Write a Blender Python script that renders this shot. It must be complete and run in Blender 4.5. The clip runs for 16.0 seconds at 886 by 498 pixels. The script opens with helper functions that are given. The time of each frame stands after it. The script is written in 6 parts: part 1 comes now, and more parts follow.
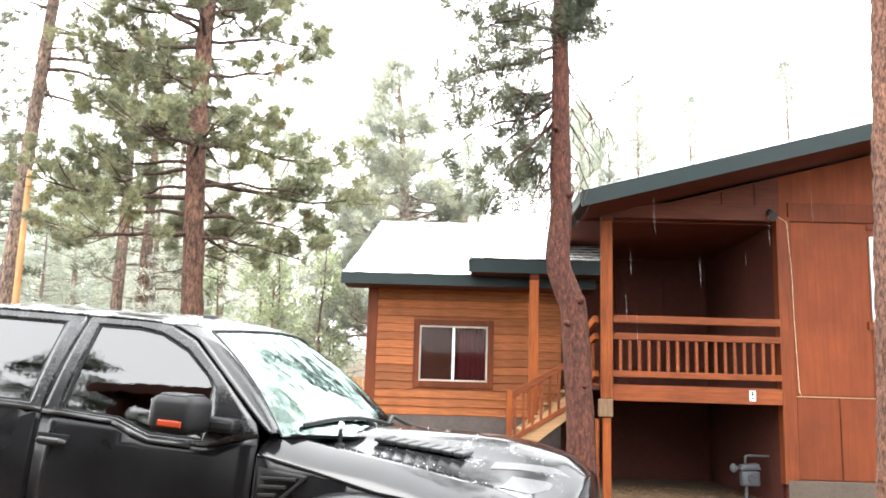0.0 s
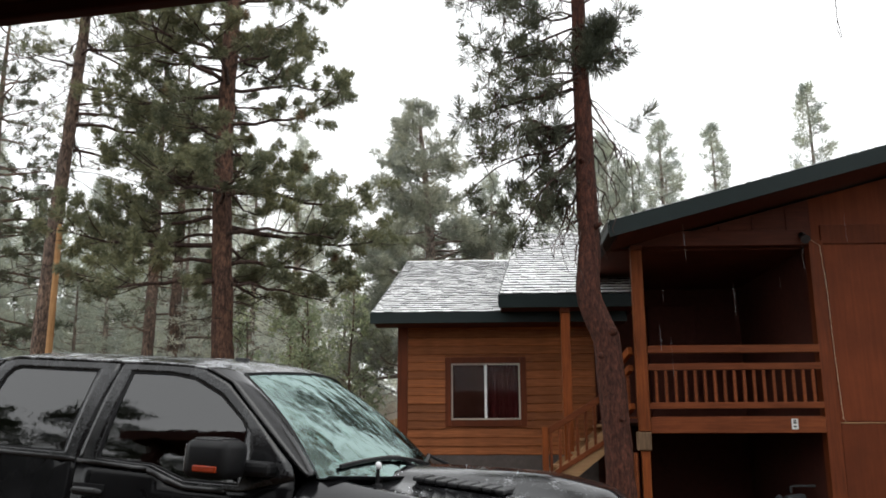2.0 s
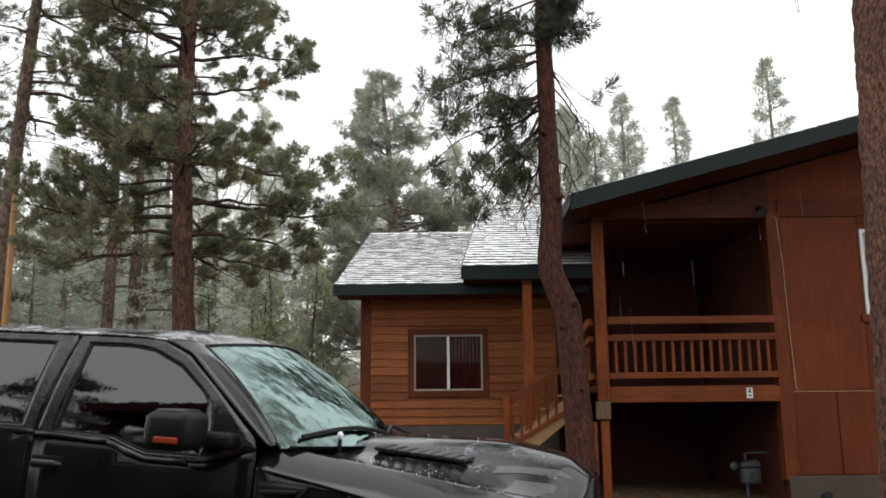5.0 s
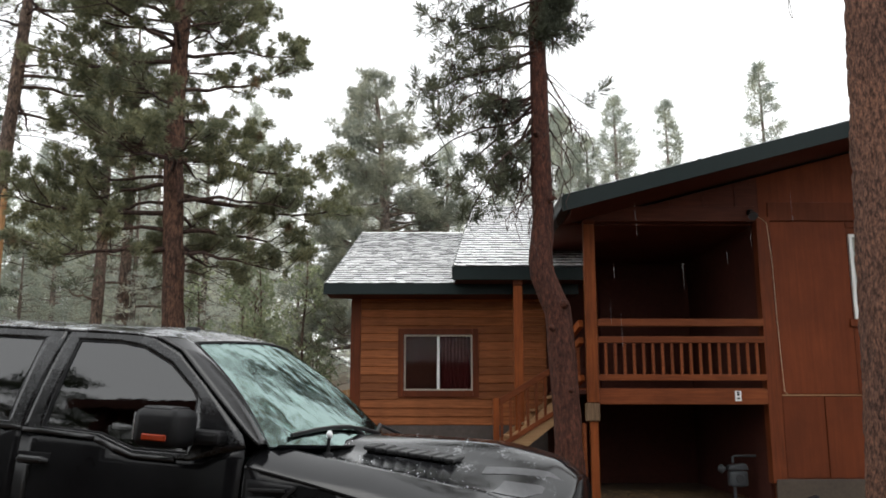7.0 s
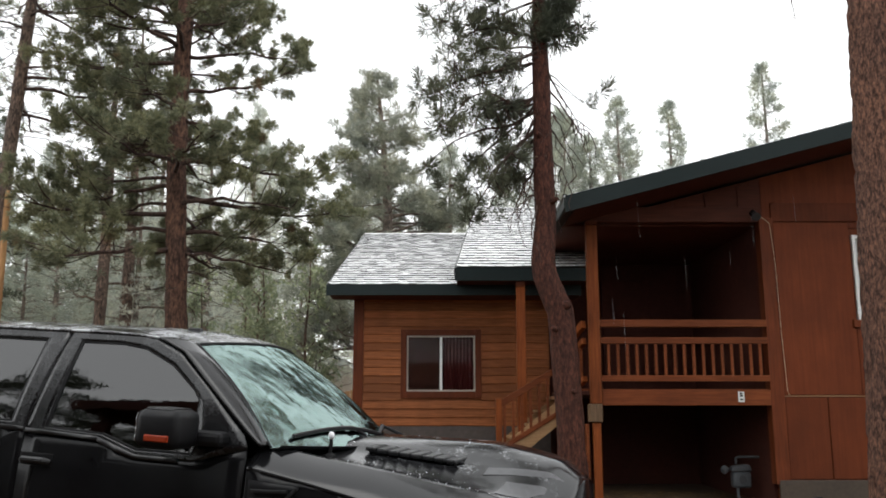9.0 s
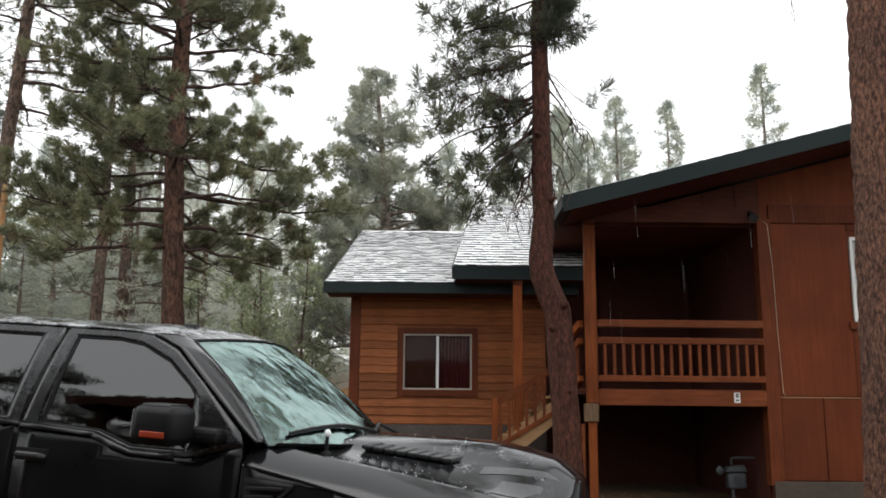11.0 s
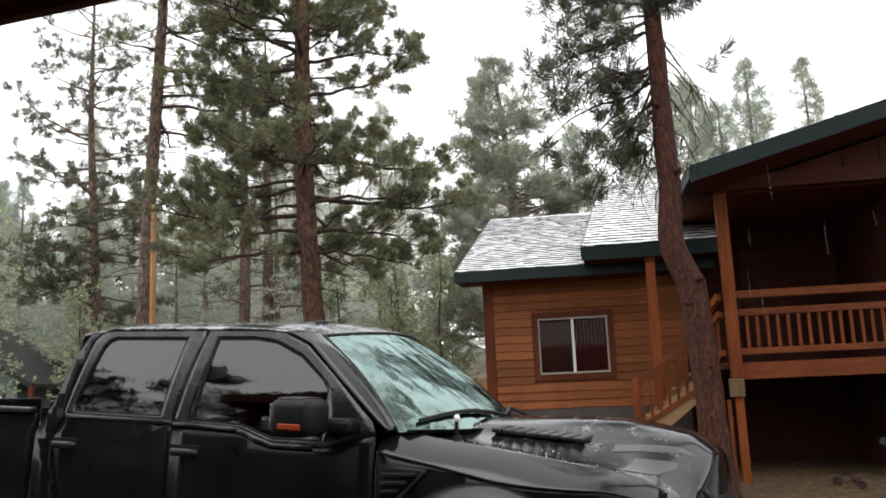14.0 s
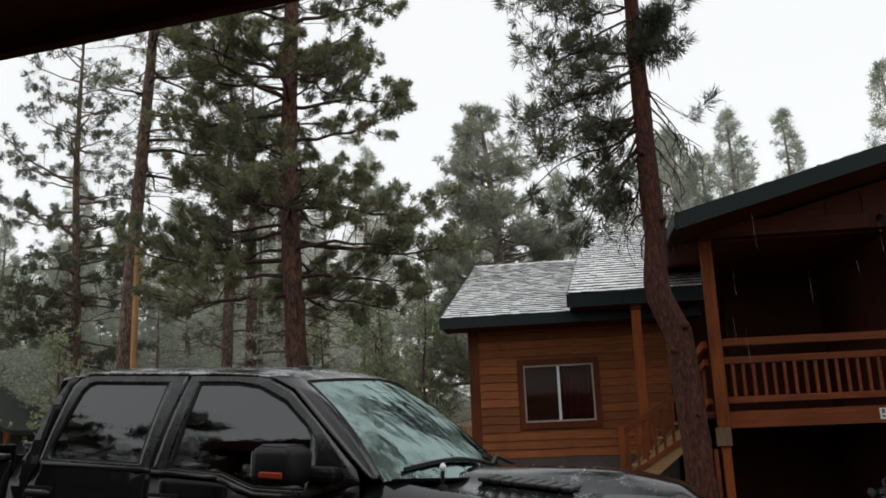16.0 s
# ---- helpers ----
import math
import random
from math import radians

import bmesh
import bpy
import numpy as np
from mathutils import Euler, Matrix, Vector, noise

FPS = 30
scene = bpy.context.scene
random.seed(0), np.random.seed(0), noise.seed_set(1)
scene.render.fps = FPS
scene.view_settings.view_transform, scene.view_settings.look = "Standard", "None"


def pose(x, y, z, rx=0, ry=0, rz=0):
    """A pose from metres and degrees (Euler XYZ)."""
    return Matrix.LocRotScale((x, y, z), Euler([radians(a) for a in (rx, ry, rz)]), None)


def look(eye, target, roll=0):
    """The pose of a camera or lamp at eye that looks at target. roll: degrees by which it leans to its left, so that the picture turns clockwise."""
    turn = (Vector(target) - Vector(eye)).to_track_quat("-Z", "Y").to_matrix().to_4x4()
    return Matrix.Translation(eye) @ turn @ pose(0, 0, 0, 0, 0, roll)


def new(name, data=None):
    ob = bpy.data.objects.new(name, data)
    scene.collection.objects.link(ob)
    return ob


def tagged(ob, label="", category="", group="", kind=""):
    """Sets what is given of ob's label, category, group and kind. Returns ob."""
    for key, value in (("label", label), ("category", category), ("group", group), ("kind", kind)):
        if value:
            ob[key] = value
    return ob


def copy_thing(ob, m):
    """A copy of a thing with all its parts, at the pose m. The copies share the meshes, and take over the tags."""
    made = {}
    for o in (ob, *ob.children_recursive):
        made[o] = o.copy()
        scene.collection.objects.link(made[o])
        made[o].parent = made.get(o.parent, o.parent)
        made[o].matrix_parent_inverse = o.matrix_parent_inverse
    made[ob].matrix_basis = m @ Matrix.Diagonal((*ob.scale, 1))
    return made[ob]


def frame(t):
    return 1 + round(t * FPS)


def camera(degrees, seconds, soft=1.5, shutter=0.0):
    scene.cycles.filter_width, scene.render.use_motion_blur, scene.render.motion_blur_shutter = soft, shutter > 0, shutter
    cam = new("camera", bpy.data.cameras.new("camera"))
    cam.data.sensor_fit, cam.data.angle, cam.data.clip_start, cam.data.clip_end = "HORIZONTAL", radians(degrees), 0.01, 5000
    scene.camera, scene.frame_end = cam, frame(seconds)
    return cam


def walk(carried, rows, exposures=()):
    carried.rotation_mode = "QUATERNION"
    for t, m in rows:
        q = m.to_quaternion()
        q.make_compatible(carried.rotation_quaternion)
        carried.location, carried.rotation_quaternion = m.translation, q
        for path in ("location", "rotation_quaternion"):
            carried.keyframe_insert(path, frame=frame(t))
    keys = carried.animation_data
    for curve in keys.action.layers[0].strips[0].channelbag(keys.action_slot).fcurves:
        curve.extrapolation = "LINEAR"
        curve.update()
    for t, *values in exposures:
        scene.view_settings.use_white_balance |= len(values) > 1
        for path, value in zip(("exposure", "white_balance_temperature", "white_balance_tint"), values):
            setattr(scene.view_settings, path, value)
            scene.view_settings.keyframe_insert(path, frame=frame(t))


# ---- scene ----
cam = camera(54.4, 16.0, soft=1.8)
PATH = [
    (0, (0.105, -0.103, 1.504), (0.076, 1.867, 1.847), 1.7),
    (0.5, (0.09, -0.061, 1.483), (-0.043, 1.9, 1.854), 0.3),
    (1, (0.09, -0.057, 1.486), (-0.042, 1.89, 1.923), -0.1),
    (1.5, (0.08, -0.04, 1.481), (-0.023, 1.915, 1.891), -0.3),
    (2, (0.074, -0.037, 1.48), (-0.015, 1.913, 1.912), -0.2),
    (2.5, (0.08, -0.044, 1.481), (0.019, 1.914, 1.884), 0.2),
    (3, (0.079, -0.047, 1.485), (0.06, 1.919, 1.85), 0.4),
    (3.5, (0.08, -0.042, 1.478), (0.058, 1.925, 1.837), -0.1),
    (4, (0.082, -0.048, 1.475), (0.072, 1.917, 1.846), -0.5),
    (6.5, (0.085, -0.056, 1.472), (0.092, 1.911, 1.836), -0.3),
    (7, (0.083, -0.053, 1.474), (0.098, 1.912, 1.842), -0.0),
    (7.5, (0.085, -0.057, 1.476), (0.097, 1.909, 1.842), 0.3),
    (8, (0.084, -0.057, 1.474), (0.093, 1.91, 1.838), 0.1),
    (8.5, (0.089, -0.058, 1.474), (0.099, 1.908, 1.844), 0.0),
    (9, (0.089, -0.055, 1.475), (0.097, 1.91, 1.845), -0.0),
    (11.5, (0.084, -0.048, 1.479), (0.101, 1.919, 1.841), 0.6),
    (12, (0.089, -0.058, 1.48), (0.112, 1.913, 1.82), 0.5),
    (12.5, (0.098, -0.059, 1.473), (0.109, 1.915, 1.795), 0.3),
    (13, (0.103, -0.052, 1.475), (0.07, 1.922, 1.795), -0.0),
    (13.4, (0.118, -0.061, 1.481), (0.084, 1.917, 1.785), -0.3),
    (13.5, (0.13, -0.067, 1.485), (0.088, 1.912, 1.765), -0.5),
    (13.7, (0.152, -0.061, 1.469), (-0.047, 1.913, 1.726), -1.6),
    (14, (0.186, -0.051, 1.446), (-0.108, 1.897, 1.792), -2.4),
    (14.2, (0.192, -0.038, 1.445), (-0.151, 1.899, 1.805), -1.6),
    (14.5, (0.201, -0.019, 1.443), (-0.16, 1.886, 1.931), -2.0),
    (15, (0.178, 0.007, 1.45), (-0.18, 1.905, 1.969), -1.7),
    (15.5, (0.167, 0.014, 1.453), (-0.136, 1.932, 1.929), -2.1),
    (16, (0.167, -0.011, 1.445), (-0.085, 1.921, 1.895), -2.2),
]
EXPOSURES = [(0.0, 2.77), (0.3, 2.31), (0.6, 1.6), (0.9, 1.19), (1.2, 0.92), (1.6, 0.65), (2.5, 0.38), (4.0, 0.39), (6.5, 0.49), (9.0, 0.52), (12.0, 0.50), (12.5, 0.50), (13.0, 0.54), (13.5, 0.7),
             (14.0, 0.71), (14.5, 0.53), (15.0, 0.15), (15.5, -0.15), (16.0, -0.25)]
walk(cam, [(t, look(eye, target, roll)) for t, eye, target, roll in PATH], EXPOSURES)

# ---- world and light: an overcast, rainy sky ----
SKY = 1.3
world = bpy.data.worlds.new("overcast_sky")
scene.world = world
world.use_nodes = True
wn, wl = world.node_tree.nodes, world.node_tree.links
sky = wn.new("ShaderNodeTexSky")
sky.sky_type, sky.sun_disc = "NISHITA", False
sky.sun_elevation, sky.sun_rotation = radians(55), radians(200)
grey = wn.new("ShaderNodeHueSaturation")
grey.inputs["Saturation"].default_value, grey.inputs["Value"].default_value = 0.1, 0.1
cloud = wn.new("ShaderNodeMixRGB")
cloud.inputs[0].default_value = 0.85
cloud.inputs[2].default_value = (0.965, 0.985, 1.0, 1)
wl.new(sky.outputs[0], grey.inputs["Color"])
wl.new(grey.outputs[0], cloud.inputs[1])
wl.new(cloud.outputs[0], wn["Background"].inputs[0])
wn["Background"].inputs[1].default_value = SKY
sun = new("sun", bpy.data.lights.new("sun", "SUN"))
sun.data.energy, sun.data.angle, sun.data.color = 0.6, radians(40), (1.0, 0.98, 0.95)
sun.matrix_world = look((0, -10, 30), (3, 0, 0))


# ---- materials ----
def mat(name, rough=0.6, metal=0.0):
    m = bpy.data.materials.new(name)
    m.use_nodes = True
    b = m.node_tree.nodes["Principled BSDF"]
    b.inputs["Roughness"].default_value, b.inputs["Metallic"].default_value = rough, metal
    return m, m.node_tree.nodes, m.node_tree.links, b


def coords(n, l, scale=(1, 1, 1), kind="Object"):
    c, mp = n.new("ShaderNodeTexCoord"), n.new("ShaderNodeMapping")
    mp.inputs["Scale"].default_value = scale
    l.new(c.outputs[kind], mp.inputs[0])
    return mp.outputs[0]


def noise_of(n, l, vec, scale, detail=5, rough=0.6):
    t = n.new("ShaderNodeTexNoise")
    t.inputs["Scale"].default_value, t.inputs["Detail"].default_value, t.inputs["Roughness"].default_value = scale, detail, rough
    l.new(vec, t.inputs["Vector"])
    return t.outputs["Fac"]


def ramp(n, l, fac, stops):
    r = n.new("ShaderNodeValToRGB")
    while len(r.color_ramp.elements) < len(stops):
        r.color_ramp.elements.new(0.5)
    for e, (p, c) in zip(r.color_ramp.elements, stops):
        e.position, e.color = p, (*c, 1)
    l.new(fac, r.inputs[0])
    return r.outputs[0]


def mix(n, l, fac, a, b, kind="MIX"):
    m = n.new("ShaderNodeMixRGB")
    m.blend_type = kind
    for k, v in ((0, fac), (1, a), (2, b)):
        if isinstance(v, (int, float)):
            m.inputs[k].default_value = v
        elif isinstance(v, tuple):
            m.inputs[k].default_value = (*v, 1)
        else:
            l.new(v, m.inputs[k])
    return m.outputs[0]


def bump(n, l, b, height, strength=0.4, dist=0.01):
    k = n.new("ShaderNodeBump")
    k.inputs["Strength"].default_value, k.inputs["Distance"].default_value = strength, dist
    l.new(height, k.inputs["Height"])
    l.new(k.outputs[0], b.inputs["Normal"])


def rand(n, l, lo, hi):
    o, m = n.new("ShaderNodeObjectInfo"), n.new("ShaderNodeMapRange")
    m.inputs["To Min"].default_value, m.inputs["To Max"].default_value = lo, hi
    l.new(o.outputs["Random"], m.inputs[0])
    c = n.new("ShaderNodeCombineColor")
    for k in range(3):
        l.new(m.outputs[0], c.inputs[k])
    return c.outputs[0]


def wood(name, dark, light, along="x", rough=0.55, scale=1.0, vary=(0.8, 1.15)):
    m, n, l, b = mat(name, rough)
    b.inputs["Specular IOR Level"].default_value = 0.14
    sc = {"x": (2, 40, 40), "y": (40, 2, 40), "z": (40, 40, 2)}[along]
    v = coords(n, l, tuple(a * scale for a in sc))
    grain = noise_of(n, l, v, 1.0, 6, 0.65)
    wide = noise_of(n, l, coords(n, l, (1, 1, 1)), 1.7, 4)
    c = ramp(n, l, grain, [(0.3, dark), (0.7, light)])
    c = mix(n, l, 0.55, c, ramp(n, l, wide, [(0.3, (0.55, 0.5, 0.5)), (0.7, (1.15, 1.1, 1.05))]), "MULTIPLY")
    c = mix(n, l, 1.0, c, rand(n, l, *vary), "MULTIPLY")
    l.new(c, b.inputs["Base Color"])
    bump(n, l, b, grain, 0.35, 0.004)
    return m


def plain(name, colour, rough=0.5, metal=0.0, grain=30.0, amount=0.25):
    m, n, l, b = mat(name, rough, metal)
    v = coords(n, l)
    f = noise_of(n, l, v, grain, 5)
    g = noise_of(n, l, v, grain * 0.07, 3)
    lo, hi = tuple(a * (1 - amount) for a in colour), tuple(min(1, a * (1 + amount)) for a in colour)
    c = mix(n, l, 0.5, ramp(n, l, f, [(0.3, lo), (0.7, hi)]), ramp(n, l, g, [(0.3, lo), (0.7, hi)]))
    l.new(c, b.inputs["Base Color"])
    bump(n, l, b, f, 0.15, 0.003)
    return m


CEDAR = wood("stained_cedar", (0.13, 0.038, 0.012), (0.35, 0.122, 0.040), "x", vary=(0.7, 1.18))
CEDAR_Z = wood("stained_cedar_upright", (0.145, 0.036, 0.009), (0.28, 0.076, 0.018), "z")
TRIM = wood("redwood_trim", (0.085, 0.021, 0.007), (0.155, 0.038, 0.012), "z")
RAIL = wood("redwood_rail", (0.115, 0.029, 0.009), (0.215, 0.060, 0.019), "x")
STEP = wood("weathered_lumber", (0.30, 0.17, 0.08), (0.48, 0.30, 0.16), "x")
GREYWOOD = wood("grey_weathered_wood", (0.08, 0.05, 0.03), (0.19, 0.125, 0.075), "z")
PLY = wood("stained_plywood", (0.115, 0.0265, 0.0085), (0.155, 0.038, 0.0125), "z", 0.6, 0.5)
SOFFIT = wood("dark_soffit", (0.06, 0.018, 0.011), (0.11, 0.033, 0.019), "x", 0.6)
GREEN = plain("green_fascia_paint", (0.0055, 0.0125, 0.0125), 0.45, 0, 20, 0.2)
CONCRETE = plain("concrete", (0.062, 0.045, 0.032), 0.85, 0, 25, 0.25)
SKIRT = plain("grey_skirting", (0.07, 0.055, 0.048), 0.8, 0, 14, 0.4)
SASH = plain("tan_vinyl_sash", (0.38, 0.32, 0.26), 0.45, 0, 20, 0.08)
VINYL = plain("white_vinyl", (0.72, 0.72, 0.70), 0.4, 0, 20, 0.06)
BLACK = plain("black_plastic", (0.012, 0.012, 0.013), 0.45, 0, 60, 0.2)
# recess shade put into the colour; dark screen and porch posts share it
DARKWOOD_SHADE = plain("dark_wood_shade", (0.058, 0.018, 0.0125), 0.8, 0, 12, 0.3)
CURTAIN = plain("dark_red_curtain", (0.17, 0.026, 0.026), 0.9, 0, 40, 0.3)
BIN = plain("grey_bin_plastic", (0.03, 0.031, 0.034), 0.5, 0, 30, 0.2)
METERGREY = plain("grey_meter_paint", (0.07, 0.074, 0.08), 0.5, 0, 30, 0.15)
CABLE = plain("pale_cable", (0.70, 0.62, 0.42), 0.5, 0, 30, 0.1)


def make_roof():
    m, n, l, b = mat("hail_covered_shingle", 0.75)
    g = coords(n, l, (1, 1, 1), "Generated")
    geo = n.new("ShaderNodeNewGeometry")
    v = geo.outputs["Position"]
    fine = noise_of(n, l, v, 17.0, 6, 0.8)
    broad = noise_of(n, l, v, 3.0, 4)
    cover = mix(n, l, 0.14, fine, broad)
    c = ramp(n, l, cover, [(0.37, (0.14, 0.14, 0.142)), (0.44, (0.62, 0.63, 0.632)), (0.52, (0.91, 0.915, 0.915))])
    sep = n.new("ShaderNodeSeparateXYZ")
    l.new(geo.outputs["True Normal"], sep.inputs[0])
    lying = ramp(n, l, sep.outputs[2], [(0.45, (0, 0, 0)), (0.75, (1, 1, 1))])
    c = mix(n, l, lying, (0.035, 0.034, 0.034), c)
    c = mix(n, l, 1.0, c, rand(n, l, 0.80, 1.10), "MULTIPLY")
    l.new(c, b.inputs["Base Color"])
    bump(n, l, b, fine, 0.6, 0.01)
    return m


SHINGLE = make_roof()
FELT = plain("dark_roof_felt", (0.045, 0.045, 0.046), 0.9, 0, 30, 0.3)
HAIL = plain("hail_ice", (0.80, 0.82, 0.84), 0.35, 0, 60, 0.08)


def make_glass(name, tint, ior=1.5, rough=0.0, wet=0.0):
    m, n, l, b = mat(name)
    out = n["Material Output"]
    tr, gl, ms, fr = n.new("ShaderNodeBsdfTransparent"), n.new("ShaderNodeBsdfGlossy"), n.new("ShaderNodeMixShader"), n.new("ShaderNodeFresnel")
    tr.inputs[0].default_value = (*tint, 1)
    gl.inputs["Roughness"].default_value = rough
    fr.inputs[0].default_value = ior
    if wet:
        # a thin uneven film of water on the pane
        bp = n.new("ShaderNodeBump")
        bp.inputs["Strength"].default_value = wet
        bp.inputs["Distance"].default_value = 0.004
        l.new(noise_of(n, l, coords(n, l), 7.0, 4, 0.55), bp.inputs["Height"])
        l.new(bp.outputs[0], gl.inputs["Normal"])
    l.new(fr.outputs[0], ms.inputs[0])
    l.new(tr.outputs[0], ms.inputs[1])
    l.new(gl.outputs[0], ms.inputs[2])
    l.new(ms.outputs[0], out.inputs[0])
    return m


GLASS = make_glass("window_glass", (0.85, 0.86, 0.85), 1.16)


def make_ground():
    m, n, l, b = mat("pine_straw_ground", 0.95)
    v = coords(n, l)
    fine = noise_of(n, l, coords(n, l, (60, 60, 60)), 1.0, 8, 0.8)
    broad = noise_of(n, l, v, 0.55, 5)
    c = mix(n, l, broad, ramp(n, l, fine, [(0.3, (0.034, 0.018, 0.008)), (0.7, (0.14, 0.078, 0.034))]),
            ramp(n, l, fine, [(0.3, (0.04, 0.025, 0.013)), (0.7, (0.115, 0.075, 0.04))]))
    l.new(c, b.inputs["Base Color"])
    bump(n, l, b, fine, 0.9, 0.03)
    return m


GROUND = make_ground()


def make_bark(name, plate, crack, scale=1.0, contrast=1.0, low=0.22, high=1.6):
    m, n, l, b = mat(name, 0.85)
    b.inputs["Specular IOR Level"].default_value = 0.2
    v = coords(n, l, (11 * scale, 11 * scale, 4.2 * scale))
    wn2 = n.new("ShaderNodeTexNoise")
    wn2.inputs["Scale"].default_value, wn2.inputs["Detail"].default_value = 1.6, 5
    l.new(v, wn2.inputs["Vector"])
    warp = mix(n, l, 0.8, v, wn2.outputs["Color"], "ADD")
    vor = n.new("ShaderNodeTexVoronoi")
    vor.feature = "DISTANCE_TO_EDGE"
    vor.inputs["Scale"].default_value = 1.0
    l.new(warp, vor.inputs["Vector"])
    flake = noise_of(n, l, coords(n, l, (19 * scale, 19 * scale, 6.5 * scale)), 1.0, 8, 0.75)
    edge = ramp(n, l, vor.outputs["Distance"], [(0.0, (0.45, 0.45, 0.45)), (0.10, (1, 1, 1))])
    tone = ramp(n, l, flake, [(0.38, (low, low, low * 1.08)), (0.5, (0.85, 0.85, 0.85)), (0.61, (high * 1.06, high, high * 0.94))])
    c = mix(n, l, mix(n, l, 1.0, edge, contrast, "MULTIPLY") if contrast < 1 else edge, crack, plate)
    c = mix(n, l, 1.0, c, tone, "MULTIPLY")
    blotch = noise_of(n, l, coords(n, l, (1.6, 1.6, 0.9)), 1.0, 4)
    c = mix(n, l, 0.7, c, ramp(n, l, blotch, [(0.3, (0.62, 0.62, 0.66)), (0.7, (1.2, 1.1, 1.0))]), "MULTIPLY")
    l.new(c, b.inputs["Base Color"])
    bump(n, l, b, mix(n, l, 0.45, edge, flake), 0.8, 0.02)
    return m


BARK = make_bark("pine_bark", (0.118, 0.068, 0.050), (0.055, 0.033, 0.026))
BARK_RED = make_bark("wet_red_bark", (0.075, 0.030, 0.021), (0.025, 0.013, 0.010), 1.5, 1.0, 0.4, 1.5)
BARK_NEAR = make_bark("rough_pine_bark", (0.145, 0.078, 0.056), (0.034, 0.020, 0.015), 2.6)
LIMB = make_bark("dark_limb_bark", (0.075, 0.05, 0.042), (0.05, 0.035, 0.03))
BARK_GREY = make_bark("grey_bark", (0.17, 0.125, 0.10), (0.06, 0.045, 0.038))
# far trunks: rain haze put into a paler bark colour
BARK_HAZY = make_bark("haze_paled_bark", (0.26, 0.22, 0.19), (0.17, 0.145, 0.13))
RAWWOOD = wood("bare_pole_wood", (0.36, 0.19, 0.08), (0.58, 0.34, 0.16), "z", 0.7)


def make_needles(name, dark, light, dead=0.0, thin=0.4):
    m, n, l, b = mat(name, 0.6)
    geo = n.new("ShaderNodeNewGeometry")
    c = ramp(n, l, geo.outputs["Random Per Island"], [(0.0, dark), (0.75, light), (1.0, tuple(a * 1.25 for a in light))])
    big = noise_of(n, l, coords(n, l), 0.9, 3)
    c = mix(n, l, 0.7, c, ramp(n, l, big, [(0.35, (0.65, 0.7, 0.7)), (0.65, (1.25, 1.2, 1.0))]), "MULTIPLY")
    if dead:
        brown = noise_of(n, l, coords(n, l), 1.1, 2)
        c = mix(n, l, ramp(n, l, brown, [(0.62, (0, 0, 0)), (0.72, (dead, dead, dead))]), c, (0.17, 0.085, 0.045))
    l.new(c, b.inputs["Base Color"])
    tr = n.new("ShaderNodeBsdfTranslucent")
    l.new(c, tr.inputs["Color"])
    ms = n.new("ShaderNodeMixShader")
    ms.inputs[0].default_value = thin
    out = n["Material Output"]
    l.new(b.outputs[0], ms.inputs[1])
    l.new(tr.outputs[0], ms.inputs[2])
    l.new(ms.outputs[0], out.inputs[0])
    return m


NEEDLE = make_needles("pine_needles", (0.106, 0.114, 0.069), (0.230, 0.235, 0.147), 0.75)
NEEDLE_GREY = make_needles("grey_green_needles", (0.06, 0.067, 0.045), (0.135, 0.144, 0.098))
# FAR, MIST, HAZY and WOODS: rain haze put into the needle colour
NEEDLE_FAR = make_needles("haze_paled_needles", (0.30, 0.32, 0.285), (0.47, 0.50, 0.44), 0.0, 0.62)
NEEDLE_MIST = make_needles("mist_paled_needles", (0.50, 0.52, 0.485), (0.68, 0.70, 0.65), 0.0, 0.66)
NEEDLE_HAZY = make_needles("haze_greyed_needles", (0.25, 0.258, 0.222), (0.40, 0.413, 0.356), 0.0, 0.6)
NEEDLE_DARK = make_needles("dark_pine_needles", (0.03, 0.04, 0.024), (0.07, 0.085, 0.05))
NEEDLE_WOODS = make_needles("haze_paled_wood_needles", (0.33, 0.355, 0.32), (0.48, 0.51, 0.455), 0.0, 0.58)
LEAF = make_needles("young_green_leaves", (0.22, 0.26, 0.165), (0.39, 0.43, 0.29))


# ---- building helpers ----
def mesh_of(name, bm):
    bmesh.ops.recalc_face_normals(bm, faces=bm.faces)
    me = bpy.data.meshes.new(name)
    bm.to_mesh(me)
    bm.free()
    return me


def part(name, bm, material, parent=None, label=""):
    me = bm if isinstance(bm, bpy.types.Mesh) else mesh_of(name, bm)
    if not me.materials:
        me.materials.append(material)
    ob = new(name, me)
    if parent:
        ob.parent = parent
    if label:
        ob["label"] = label
    return ob


def thing(name, label, category, group="", at=None):
    ob = new(name)
    if at is not None:
        ob.matrix_world = at
    return tagged(ob, label, category, group)


def box(x0, x1, y0, y1, z0, z1, bevel=0.0, bm=None):
    own = bm if bm else bmesh.new()
    g = bmesh.ops.create_cube(own, size=1.0)
    for v in g["verts"]:
        v.co = Vector(((x0 + x1) / 2 + v.co.x * (x1 - x0), (y0 + y1) / 2 + v.co.y * (y1 - y0), (z0 + z1) / 2 + v.co.z * (z1 - z0)))
    if bevel:
        edges = list({e for v in g["verts"] for e in v.link_edges})
        bmesh.ops.bevel(own, geom=edges, offset=bevel, segments=2, affect="EDGES", profile=0.5)
    return own


